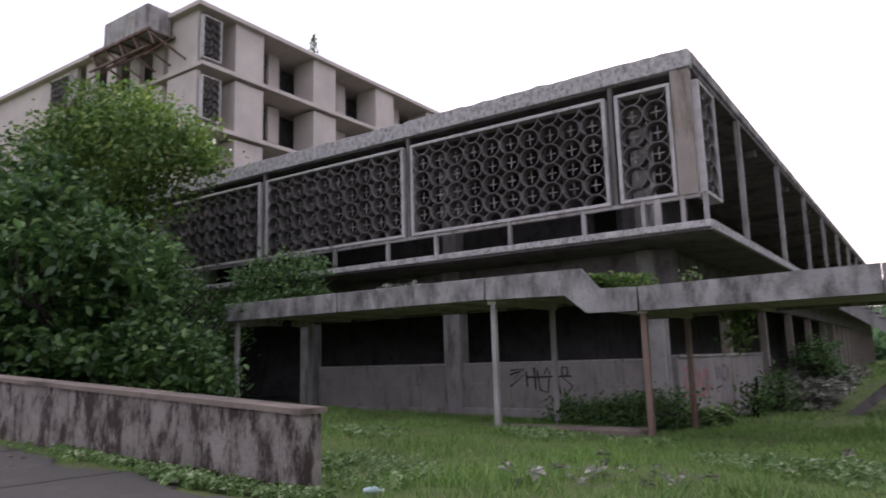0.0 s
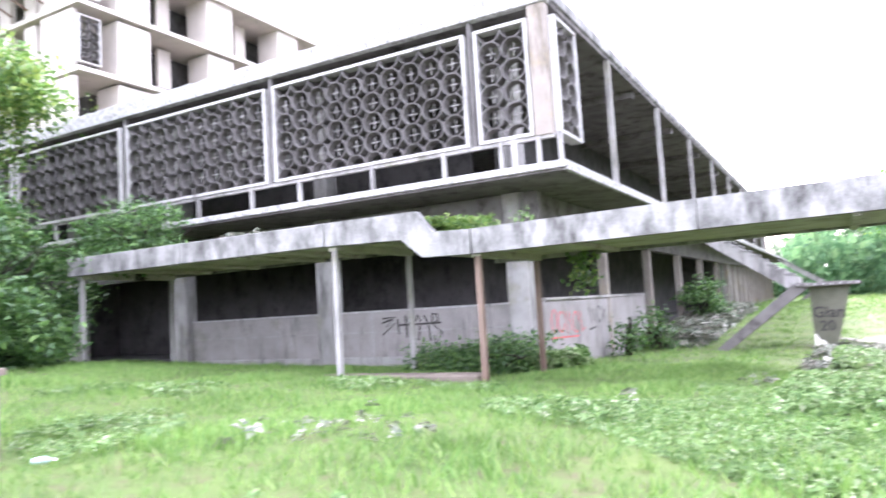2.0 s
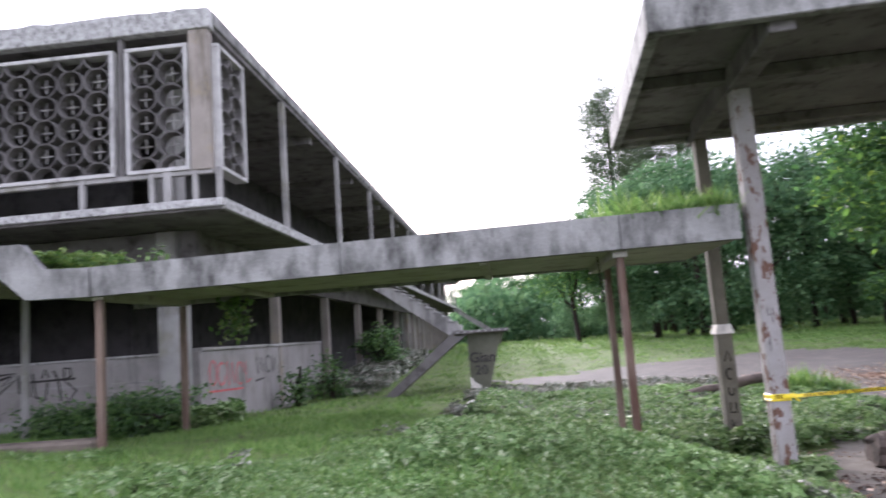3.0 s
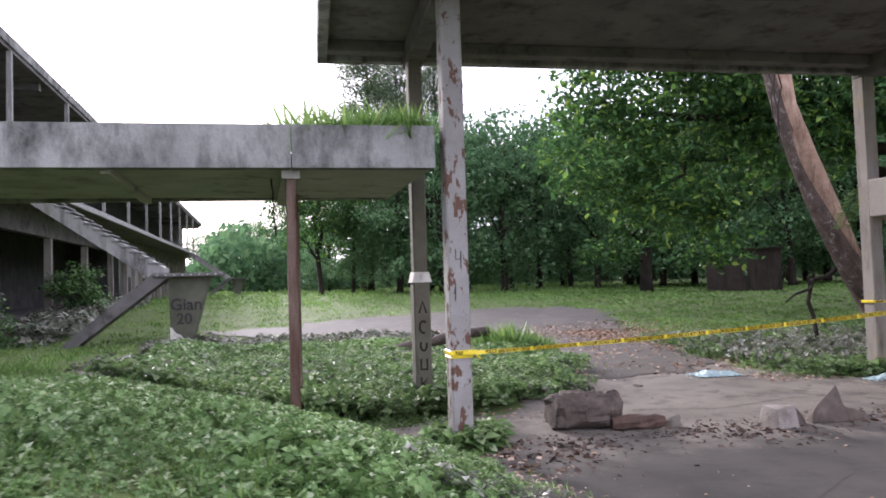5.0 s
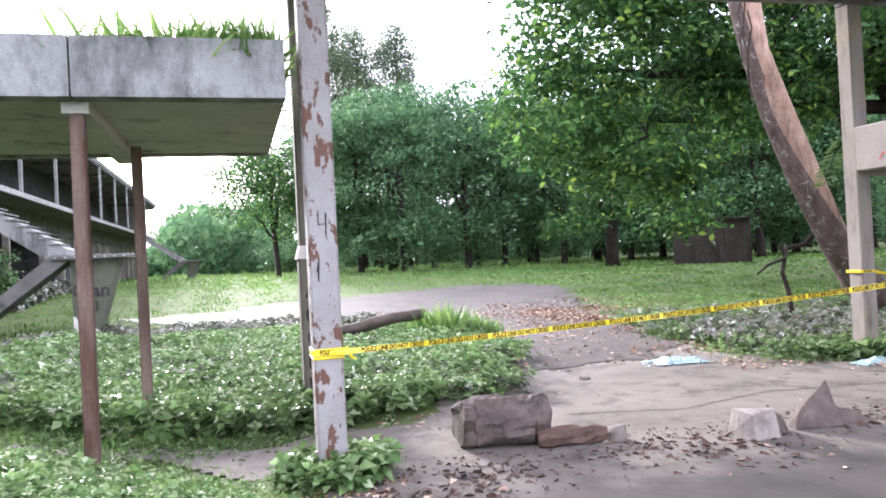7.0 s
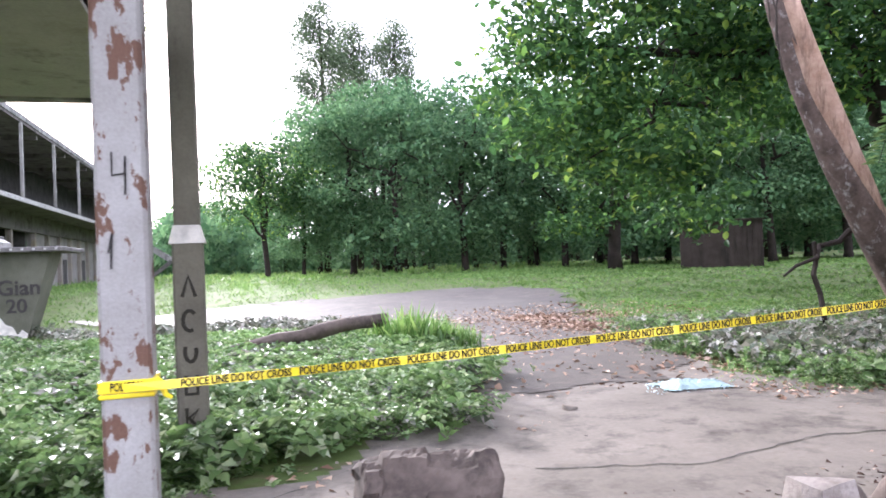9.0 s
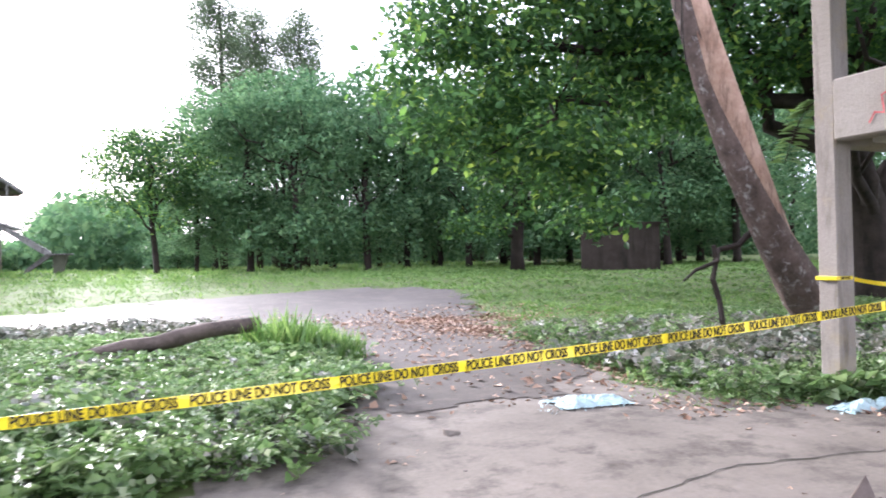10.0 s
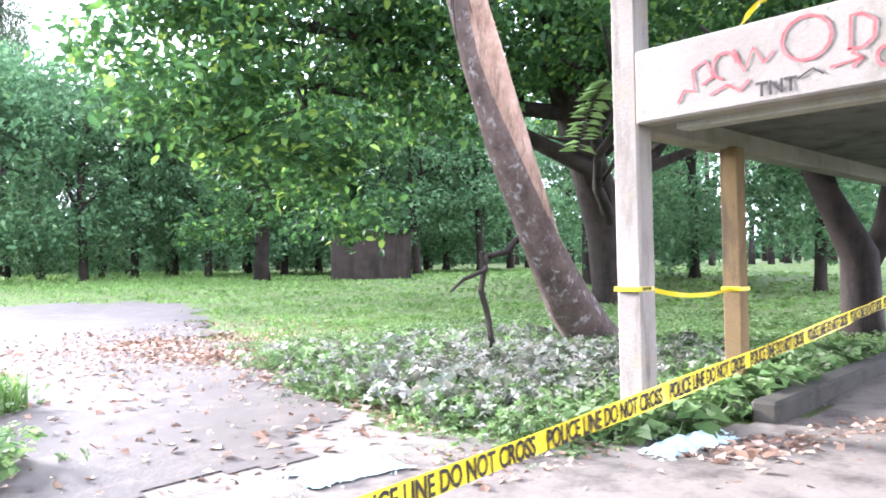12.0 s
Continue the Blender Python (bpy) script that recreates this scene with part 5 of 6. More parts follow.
rough_block(8, [(0.18, -0.24, -0.02), (0.52, -0.1, -0.02), (0.45, 0.16, -0.02), (0.3, 0.16, -0.02), (0.13, -0.21, 0.3), (0.28, 0.1, 0.2), (0.5, -0.06, 0.1)], 4, 0.02, LOGM, rock, "dark_face", True)
rock.scale = (0.82, 0.82, 0.82)
stump = thing("stump", 9.9, 12.05, hz(9.9, 12.05) + 0.02, "jagged dark splintered stump", "stump")
rough_block(9, [(-0.3, -0.1, -0.05), (0.22, -0.12, -0.05), (0.22, 0.12, -0.05), (-0.26, 0.12, -0.05), (-0.1, -0.02, 0.22), (0.17, 0, 0.46), (0.2, 0.02, 0.44), (0.22, 0.0, 0.1)], 4, 0.05, LOGM, stump, "splinter")
rough_block(5, [(0.22, -0.1, -0.05), (0.8, -0.06, -0.04), (0.76, 0.08, -0.04), (0.22, 0.1, -0.05), (0.24, -0.03, 0.2), (0.4, 0.0, 0.16), (0.6, 0, 0.06)], 4, 0.04, LOGM, stump, "splinter")
fallen = thing("fallen_log", 7.2, 20.8, hz(7.2, 21) + 0.16, "long fallen log half buried in weeds", "log", rz=8)
part("bark", tube(bmesh.new(), bent((-1.9, 0, 0.12), (1.2, 0, 0.46), 8, 0.08), [0.04, 0.06, 0.08, 0.1, 0.11, 0.12, 0.13, 0.14, 0.13], 10, 0.5), LOGM, fallen, "", True)
cup = thing("cup", 3.2, 15.3, hz(3.4, 15.4) + 0.285, "white plastic cup among the weeds", "cup")
bm = bmesh.new()
bmesh.ops.create_cone(bm, segments=16, radius1=0.05, radius2=0.062, depth=0.17, cap_ends=True)
part("body", bm, CUPM, cup, "", True)


def stones(x, y, r, seed, label):
    z = hz(x, y)
    ob = thing("stone", x, y, z, label, "stone", "rough stones by the drive")
    rg = random.Random(seed)
    pts = [(rg.uniform(-1, 1) * r, rg.uniform(-0.7, 0.7) * r, rg.uniform(-0.2, 0.75) * r) for _ in range(14)]
    rough_block(seed, pts, 3, 0.07 * r / 0.25, ROCKM, ob, "rock")


stones(-6.9, 2.0, 0.1, 2, "rough brown stone in the dirt bed")
stones(-5.6, 1.85, 0.08, 6, "small rough stone in the dirt bed")

# pale kerb round the dirt bed, and the joints of the paving
kerb_line = [(-9.4, 2.2), (-8.2, 2.18), (-7.0, 2.15), (-5.8, 2.12), (-4.9, 2.07), (-4.1, 2.03), (-3.3, 1.97), (-2.6, 1.82), (-2.1, 1.5), (-1.9, 1.0)]
kerb_pos = [Vector((x, y, 0)) for x, y in kerb_line]
bed_kerb = tagged(thing("kerb", -6, 2.35, hz(-6, 2.35)), "worn pale kerb stones round the dirt bed", "kerb", kind="structure")
for p, q in zip(kerb_pos, kerb_pos[1:]):
    L, d = (q - p).length, (q - p).normalized()
    m = pose(p.x, p.y, hz(p.x, p.y), 0, 0, math.degrees(math.atan2(d.y, d.x)))
    bm = slab(0.006, L - 0.004, -0.1, 0.06, -0.2, 0.1, 0.03)
    bmesh.ops.subdivide_edges(bm, edges=[e for e in bm.edges if e.calc_length() > 0.25], cuts=4)
    rise = hz(q.x, q.y) - hz(p.x, p.y)
    for v in bm.verts:
        v.co += Vector((0, noise.noise(v.co * 7 + p) * 0.014, noise.noise(v.co * 5 - p) * 0.022 + rise * v.co.x / L))
    bmesh.ops.transform(bm, matrix=m, verts=bm.verts)
    ob = part("kerb_stone", bm, COPING if p.x < -7 else BEAMM, bed_kerb)
    ob.matrix_parent_inverse = bed_kerb.matrix_world.inverted()
for x0, y0, y1 in ((-4.42, 2.5, 3.75), (-8.7, 2.5, 4.1), (-6.5, 2.5, 4.0)):
    bm = bmesh.new()
    rows = []
    for i in range(9):
        y = y0 + (y1 - y0) * i / 8
        x = x0 + 0.012 * math.sin(i * 2.1)
        rows.append([bm.verts.new((x + dx, y, hz(x + dx, y) + dz)) for dx, dz in ((-0.016, 0.01), (-0.011, 0.021), (0.011, 0.021), (0.016, 0.01))])
    for r0, r1 in zip(rows, rows[1:]):
        for k in range(3):
            bm.faces.new((r0[k], r0[k + 1], r1[k + 1], r1[k]))
    tagged(part("paving_joint", bm, MOSSKERB), "dirt-filled joint across the paving", "joint", kind="structure")
bottle = thing("plastic_bottle", -3.94, 4.62, hz(-3.94, 4.62) + 0.05, "crumpled pale blue plastic bottle in the grass", "bottle", rz=35)
bm = bmesh.new()
tube(bm, [(-0.07 + 0.017 * i, 0, 0) for i in range(10)], [0.022, 0.027, 0.025, 0.028, 0.024, 0.028, 0.026, 0.022, 0.011, 0.01], 12, 0.5)
part("body", bm, PLASTIC, bottle, "", True)
part("cap", tube(bmesh.new(), [(0.083, 0, 0), (0.1, 0, 0)], [0.012, 0.012], 12), CUPM, bottle)


def crumpled(x, y, w, d, seed, label):
    """A heap of crumpled plastic film."""
    ob = thing("plastic_sheet", x, y, hz(x, y) + 0.04, label, "plastic", rz=-8)
    bm = bmesh.new()
    bmesh.ops.create_grid(bm, x_segments=34, y_segments=20, size=0.5)
    for v in bm.verts:
        p = Vector((v.co.x * w, v.co.y * d, seed))
        e = max(0.0, 1 - (abs(v.co.x) * 2) ** 3) * max(0.0, 1 - (abs(v.co.y) * 2) ** 3)
        wob = 1 + 0.25 * noise.noise(Vector((v.co.y * 6, v.co.x * 5, seed)))
        v.co = Vector((p.x * wob, p.y * wob, (0.02 + 0.09 * abs(noise.noise(p * 5)) + 0.05 * abs(noise.noise(p * 13))) * e))
    part("film", bm, PLASTIC, ob)
    return ob


crumpled(10.95, 15.75, 0.8, 0.5, 3.3, "crumpled pale cyan plastic sheet lying on the floor")
crumpled(13.35, 14.3, 0.9, 0.3, 7.1, "strip of crumpled pale plastic by the grey pillar")


# ---- ground cover ----
def patch_points(rs, n, x0, x1, y0, y1, test):
    px, py = rs.uniform(x0, x1, n), rs.uniform(y0, y1, n)
    k = test(px, py)
    return px[k], py[k]


EDGE = np.random.RandomState(321)


def bare(px, py):
    """Paved or built ground; the edge is ragged, so weeds creep across it."""
    jx, jy = px + EDGE.normal(0, 0.24, len(px)), py + EDGE.normal(0, 0.24, len(px))
    jx, jy = jx + 0.45 * np.sin(py * 2.1 + 0.5 * px), jy + 0.3 * np.sin(px * 1.7)
    b = inside(px, py, DRIVE) | inside(jx, jy, FLOOR) | inside(jx, jy, ROAD)
    return b | ((px < -5.7) & (py > 18.6) & (px > -27.5)) | ((py > 4.35) & (py < 4.75) & (px < -4.3) & (px > -13.6))


def cover(name, n, zone, v, f, lo, hi, tilt, material, label, category, seed, lift=0.0, wide=1.0, level=None):
    rs = np.random.RandomState(seed)
    px, py = patch_points(rs, n, *zone[:4], zone[4])
    pos = np.stack([px, py, (high(px, py) if level is None else level + 0 * px) + lift * rs.uniform(0, 1, len(px))], 1)
    s = rs.uniform(lo, hi, len(px)) * (0.6 + 0.7 * np.abs(np.sin(px * 1.3) * np.cos(py * 1.1)))
    size = np.stack([s * wide, s, s], 1)
    return tagged(piece(name, scatter(name, v, f, pos, spins(rs, len(px), tilt), size), material), label, category, kind="stuff")


def lumpy(px, py, a=0.55, cut=0.0, s=0.0):
    return np.sin(px * a + s) * np.cos(py * a * 1.2 + s) + 0.5 * np.sin(px * 2.3 + py * 1.7 + s) > cut


TUFT_V = np.concatenate([np.array(BLADE_V) @ np.array([[math.cos(a), math.sin(a), 0], [-math.sin(a), math.cos(a), 0], [0, 0, 1]]) * h + np.array([dx, dy, 0]) for a, h, dx, dy in ((0, 1, 0, 0), (1.3, 0.8, 0.25, 0.1), (2.5, 0.9, -0.2, 0.2), (4.3, 0.85, 0.0, -0.22))])
TUFT_F = np.concatenate([np.array(BLADE_F) + 5 * i for i in range(4)])
PLANT_V = np.concatenate([(np.array(LEAF_V) * np.array([1.25, 1, 1]) @ np.array([[math.cos(a), math.sin(a), 0], [-math.sin(a), math.cos(a), 0], [0, 0, 1]])) * h + np.array([0, 0, z]) + np.array([[0, 0, 0], [0, 0, 0.12], [0, 0, 0.05], [0, 0, 0.12]]) for a, h, z in ((0.2, 0.8, 0.2), (1.9, 0.7, 0.3), (3.2, 0.85, 0.22), (4.6, 0.75, 0.38), (5.5, 0.55, 0.55), (2.6, 0.5, 0.62))])
PLANT_F = np.concatenate([np.array(LEAF_F) + 4 * i for i in range(6)])

cover("lawn_grass", 48000, (-16, 6, 1.0, 18.6, lambda a, b: ~bare(a, b)), TUFT_V, TUFT_F, 0.06, 0.15, 0.35, GRASS, "bright green lawn grass, tufted and uneven", "grass", 1, wide=1.7)
cover("lawn_grass", 11000, (11.5, 26, 14.4, 32, lambda a, b: ~bare(a, b)), TUFT_V, TUFT_F, 0.06, 0.13, 0.3, GRASS, "thin grass among the weeds", "grass", 30, wide=1.2)
cover("lawn_grass", 7000, (24, 60, 8, 70, lambda a, b: ~bare(a, b)), TUFT_V, TUFT_F, 0.08, 0.15, 0.5, GRASS, "grass of the shaded park beyond", "grass", 31, wide=4.5)
cover("lawn_grass", 21000, (-6, 26, 15, 54, lambda a, b: ~bare(a, b)), TUFT_V, TUFT_F, 0.07, 0.16, 0.45, GRASS, "bright green grass of the far lawn", "grass", 2, wide=4.0)
cover("lawn_grass", 8000, (-12, 44, 53, 100, lambda a, b: b > 0), TUFT_V, TUFT_F, 0.14, 0.3, 0.4, GRASS, "far sunny grass under the edge of the wood", "grass", 34, wide=7.0)
cover("low_weeds", 16000, (17, 48, 16, 56, lambda a, b: ~bare(a, b)), PLANT_V, PLANT_F, 0.05, 0.13, 0.4, GRASS, "short leafy turf under the trees of the park", "weeds", 33, wide=1.8)
cover("low_weeds", 46000, (-3.5, 6.2, 3, 14.5, lambda a, b: ~bare(a, b) & lumpy(a, b, 0.5, 0.35 - 0.45 * (a + 1), 1.0)), PLANT_V, PLANT_F, 0.035, 0.09, 0.5, WEED, "low leafy weeds spreading over the lawn", "weeds", 3)
cover("low_weeds", 27000, (1.0, 10.2, 14.2, 24, lambda a, b: ~bare(a, b)), PLANT_V, PLANT_F, 0.08, 0.2, 0.4, WEED, "thick green weeds round the pillars", "weeds", 4, 0.28)
cover("grey_weeds", 8000, (0.5, 9.6, 15, 28, lambda a, b: ~bare(a, b) & lumpy(a, b, 0.6, 0.0, 2.0)), PLANT_V, PLANT_F, 0.10, 0.22, 0.4, PALEWEED, "pale dusty weeds with dry tips", "weeds", 5, 0.25)
HEAP = np.random.RandomState(60)
cover("low_weeds", 6000, (12.4, 18.2, 15.2, 21, lambda a, b: ~bare(a, b)), PLANT_V, PLANT_F, 0.06, 0.15, 0.5, WEED, "green weeds through the dry cuttings", "weeds", 64, 0.25)
cover("grey_weeds", 10000, (12.2, 18.2, 15.4, 21.5, lambda a, b: ~bare(a, b) & (HEAP.uniform(0, 1, len(a)) < np.exp(-((a - 14.9) / 1.7) ** 2 - ((b - 17.3) / 1.3) ** 2) + 0.12)), PLANT_V, PLANT_F, 0.07, 0.19, 0.6, PALEWEED, "loose heap of grey-brown dry leafy cuttings", "weeds", 6, 0.3)
cover("low_weeds", 16000, (12.0, 26, 14.3, 24, lambda a, b: ~bare(a, b) & (lumpy(a, b, 0.8, -0.3) | (a > 17))), PLANT_V, PLANT_F, 0.04, 0.12, 0.3, WEED, "green weeds beside the kerb and posts", "weeds", 7, 0.1)
cover("low_weeds", 1800, (-6.4, -3.8, 15.6, 18.4, lambda a, b: ((a + 5.2) / 1.2) ** 2 + ((b - 17) / 1.4) ** 2 < 1), PLANT_V, PLANT_F, 0.12, 0.34, 0.4, WEED, "dark weeds at the foot of the wall", "weeds", 8, 0.3)
cover("grey_weeds", 5500, (-5.6, -3.4, 29, 48, lambda a, b: ~bare(a, b)), PLANT_V, PLANT_F, 0.15, 0.35, 0.5, PALEWEED, "dry brushwood piled along the wing", "weeds", 9, 0.5)
cover("long_grass", 700, (8.2, 9.9, 20, 22.2, lambda a, b: (a - 9.1) ** 2 + (b - 21) ** 2 < 0.8), TUFT_V, TUFT_F, 0.5, 0.85, 0.2, GRASS, "tuft of long bright grass beside the log", "grass", 10)
cover("long_grass", 3400, (-9.2, -4.2, 3.6, 4.4, lambda a, b: b > 4.38 - 0.1 * (a + 9.2) - 0.1 * np.sin(a * 3)), PLANT_V, PLANT_F, 0.06, 0.2, 0.35, WEED, "weeds along the foot of the wall", "weeds", 11)
FLAT_V = [(0, -0.5, 0), (0.33, 0, 0.16), (0, 0.55, 0.05), (-0.33, 0, 0.16)]
cover("leaf_litter", 60000, (8.5, 18, 16, 30, lambda a, b: HEAP.uniform(0, 1, len(a)) < 0.9 * np.exp(-((a - 13.4) / 1.6) ** 2 - ((b - 24.4) / 2.4) ** 2) + 0.05), FLAT_V, LEAF_F, 0.06, 0.15, 0.35, LITTER, "drift of dry brown fallen leaves on the road", "leaves", 12, 0.06)
cover("leaf_litter", 5000, (4.5, 16, 6, 18, lambda a, b: inside(a, b, FLOOR) & lumpy(a, b, 1.1, 0.35)), FLAT_V, LEAF_F, 0.03, 0.11, 0.3, LITTER, "scattered dry leaves and twigs on the dirt floor", "leaves", 13, 0.02)
cover("leaf_litter", 2500, (11.3, 16, 14.6, 18.5, lambda a, b: lumpy(a, b, 0.9, 0.2)), FLAT_V, LEAF_F, 0.05, 0.13, 0.35, LITTER, "brown leaves caught along the weeds", "leaves", 14, 0.04)
cover("leaf_litter", 900, (-12, 0, 0, 4.3, lambda a, b: inside(a, b, DRIVE) & lumpy(a, b, 0.9, 0.3)), FLAT_V, LEAF_F, 0.03, 0.09, 0.3, LITTER, "grit and dry leaves along the drive", "leaves", 15, 0.02)
cover("glass_shards", 420, (10.2, 11.6, 15.2, 16.3, lambda a, b: ((a - 10.9) / 0.62) ** 2 + ((b - 15.72) / 0.36) ** 2 < 1), FLAT_V, LEAF_F, 0.025, 0.07, 0.5, GLASSY, "heap of pale bluish broken glass on the floor", "shards", 16, 0.06)
cover("glass_shards", 300, (12.6, 14.2, 13.9, 14.7, lambda a, b: ((a - 13.4) / 0.7) ** 2 + ((b - 14.3) / 0.25) ** 2 < 1), FLAT_V, LEAF_F, 0.03, 0.08, 0.4, GLASSY, "pale bluish shards by the grey pillar", "shards", 17, 0.05)
cover("roof_grass", 4200, (3.0, 5.0, 12.5, 15.2, lambda a, b: HEAP.uniform(0, 1, len(a)) < ((a - 2.9) / 2.0) ** 3), TUFT_V, TUFT_F, 0.3, 0.75, 0.5, GRASS, "grass growing on the end of the canopy", "grass", 18, level=2.74)

# twigs, chips and a cracked line on the floor
rs = np.random.RandomState(91)
TWIG_V = [(-0.5, -0.03, 0), (0.5, -0.02, 0), (0.5, 0.02, 0), (-0.5, 0.03, 0), (-0.5, 0, 0.05), (0.5, 0, 0.04)]
TWIG_F = [(0, 1, 5), (0, 5, 4), (3, 4, 5), (3, 5, 2)]
cover("twigs", 3600, (5.0, 13, 7, 16.5, lambda a, b: inside(a, b, FLOOR) & (lumpy(a, b, 1.3, 0.4) | (np.abs(b - 12.1) < 0.7))), TWIG_V, TWIG_F, 0.04, 0.2, 0.08, BARK, "broken twigs strewn on the dirt floor", "twigs", 19, 0.0)
cover("leaf_litter", 4200, (5.0, 11.5, 10.6, 12.9, lambda a, b: HEAP.uniform(0, 1, len(a)) < np.exp(-((b - 12.0 + 0.15 * np.sin(a * 2.3)) / 0.55) ** 2)), FLAT_V, LEAF_F, 0.03, 0.12, 0.6, REDLOG, "curled dry leaves round the log and stones", "leaves", 70, 0.02)
cover("leaf_litter", 2600, (4.6, 6.6, 8.0, 12.4, lambda a, b: HEAP.uniform(0, 1, len(a)) < np.exp(-((a - 5.35) / 0.5) ** 2)), FLAT_V, LEAF_F, 0.04, 0.11, 0.5, LITTER, "dry leaves along the edge of the weeds", "leaves", 71, 0.02)
cover("bark_chips", 1600, (6.2, 10.8, 11.5, 12.8, lambda a, b: (np.abs(b - 12.25 + 0.1 * np.sin(a * 3)) < 0.4)), FLAT_V, LEAF_F, 0.03, 0.1, 0.4, REDLOG, "reddish bark chips round the log and stones", "chips", 20, 0.02)
cover("pebbles", 2600, (4.6, 16, 6, 20, lambda a, b: inside(a, b, FLOOR)), [(-0.5, -0.4, 0), (0.5, -0.3, 0), (0.4, 0.5, 0), (-0.4, 0.4, 0), (0, 0, 0.5)], [(0, 1, 4), (1, 2, 4), (2, 3, 4), (3, 0, 4)], 0.012, 0.045, 0.1, STONE, "small pale stones on the dirt floor", "pebbles", 21)
cover("low_weeds", 420, (4.8, 5.9, 12.1, 13.1, lambda a, b: ((a - 5.3) / 0.5) ** 2 + ((b - 12.55) / 0.45) ** 2 < 1), PLANT_V, PLANT_F, 0.1, 0.3, 0.35, WEED, "weeds gathered round the foot of the pillar", "weeds", 22, 0.15)
cover("low_weeds", 500, (12.9, 14.7, 14.3, 15.7, lambda a, b: ((a - 13.8) / 0.8) ** 2 + ((b - 15) / 0.6) ** 2 < 1), PLANT_V, PLANT_F, 0.1, 0.28, 0.35, WEED, "weeds gathered round the foot of the grey pillar", "weeds", 23, 0.1)
cover("roof_weeds", 1500, (-5.6, -4.3, 12.62, 13.8, lambda a, b: HEAP.uniform(0, 1, len(a)) < 1.1 - (a + 5.6) / 1.4), PLANT_V, PLANT_F, 0.07, 0.2, 0.5, LEAF_YELLOW, "yellowish dry creepers heaped in the canopy notch", "weeds", 24, 0.42, level=2.62)
cover("roof_weeds", 260, (-10.6, -9.4, 12.62, 13.4, lambda a, b: a > -11), PLANT_V, PLANT_F, 0.07, 0.18, 0.5, PALEWEED, "dry creepers on the canopy roof", "weeds", 25, 0.2, level=3.05)

# drooping pinnate spray beside the grey pillar
spray = thing("hanging_branch", 14.0, 15.5, 2.42, "drooping bright green feathery spray beside the grey pillar", "branch")
pts = [Vector((0.25 - 0.5 * f, 0.1 * f, 0.12 - 0.75 * f * f)) for f in np.linspace(0, 1, 9)]
part("stalk", tube(bmesh.new(), [(0.9, 0.3, 0.7)] + pts, [0.012] + [0.01 - 0.0008 * i for i in range(9)], 5), BARK, spray)
leaflet = scatter("leaflet", LEAF_V, LEAF_F, np.zeros((1, 3)), np.eye(3)[None], np.array([0.2]))
rng = random.Random(6)
for k in range(60):
    f = k / 59 * 7.99
    p = pts[int(f)].lerp(pts[int(f) + 1], f - int(f))
    o = piece("leaflet", leaflet, WEED if k == 0 else None, spray)
    o.matrix_local = pose(*p, rng.uniform(-25, 10), rng.uniform(-15, 15), (55 if k % 2 else 235) + rng.uniform(-12, 12))

# cracks in the floor
def crack(points, seed, label):
    rg = random.Random(seed)
    bm = bmesh.new()
    rows = []
    for (x0, y0), (x1, y1) in zip(points, points[1:]):
        n = max(2, int(math.hypot(x1 - x0, y1 - y0) / 0.12))
        for k in range(n):
            f = k / n
            x, y = x0 + (x1 - x0) * f + rg.uniform(-0.03, 0.03), y0 + (y1 - y0) * f + rg.uniform(-0.03, 0.03)
            w = rg.uniform(0.006, 0.016)
            rows.append([bm.verts.new((x + dx * w, y + dy * w, hz(x, y) + 0.029)) for dx, dy in ((-0.6, -0.8), (0.6, 0.8))])
    for r0, r1 in zip(rows, rows[1:]):
        bm.faces.new((r0[0], r0[1], r1[1], r1[0]))
    tagged(part("floor_crack", bm, MOSSKERB), label, "crack", kind="structure")


crack([(5.75, 13.3), (6.05, 13.75), (6.45, 14.0), (6.85, 14.35)], 1, "dirt-filled crack across the floor")
crack([(8.0, 13.6), (9.3, 13.2), (10.6, 13.5), (12.4, 13.2)], 2, "dirt-filled crack across the floor")
crack([(7.0, 9.2), (8.4, 10.1), (9.1, 11.2)], 3, "dirt-filled crack across the floor")
stones(9.2, 15.4, 0.09, 12, "small dark stone on the dirt floor")
stones(7.9, 13.2, 0.05, 14, "small dark stone on the dirt floor")
cable = thing("hanging_cable", 3.22, 13.5, 2.4, "thin dark cable hanging from the canopy soffit", "cable")
part("wire", tube(bmesh.new(), bent((0, 0, 0), (0.04, 0.02, -0.72), 8, 0.12), [0.012] * 9, 6), BARK, cable)
sprig = thing("sapling", -3.39, 12.65, 2.55, "small pale sprig growing on the canopy edge", "sapling")
sg = np.random.RandomState(15)
part("stem", tube(bmesh.new(), bent((0, 0, -0.02), (0.05, 0, 0.4), 4, 0.3), [0.008] * 5, 5), BARK, sprig)
piece("leaves", scatter("leaves", LEAF_V, LEAF_F, np.stack([sg.normal(0, 0.09, 40), sg.normal(0, 0.07, 40), sg.uniform(0.15, 0.48, 40)], 1), spins(sg, 40, 0.7), sg.uniform(0.06, 0.13, 40)), WEED, sprig)
cover("leaf_litter", 3800, (10.8, 14.8, 15.0, 22.5, lambda a, b: HEAP.uniform(0, 1, len(a)) < np.exp(-((a - 12.4 - 0.12 * (b - 16) + 0.03 * (b - 19) ** 2) / 0.55) ** 2)), FLAT_V, LEAF_F, 0.05, 0.13, 0.4, LITTER, "dry leaves blown along the edge of the road", "leaves", 72, 0.03)

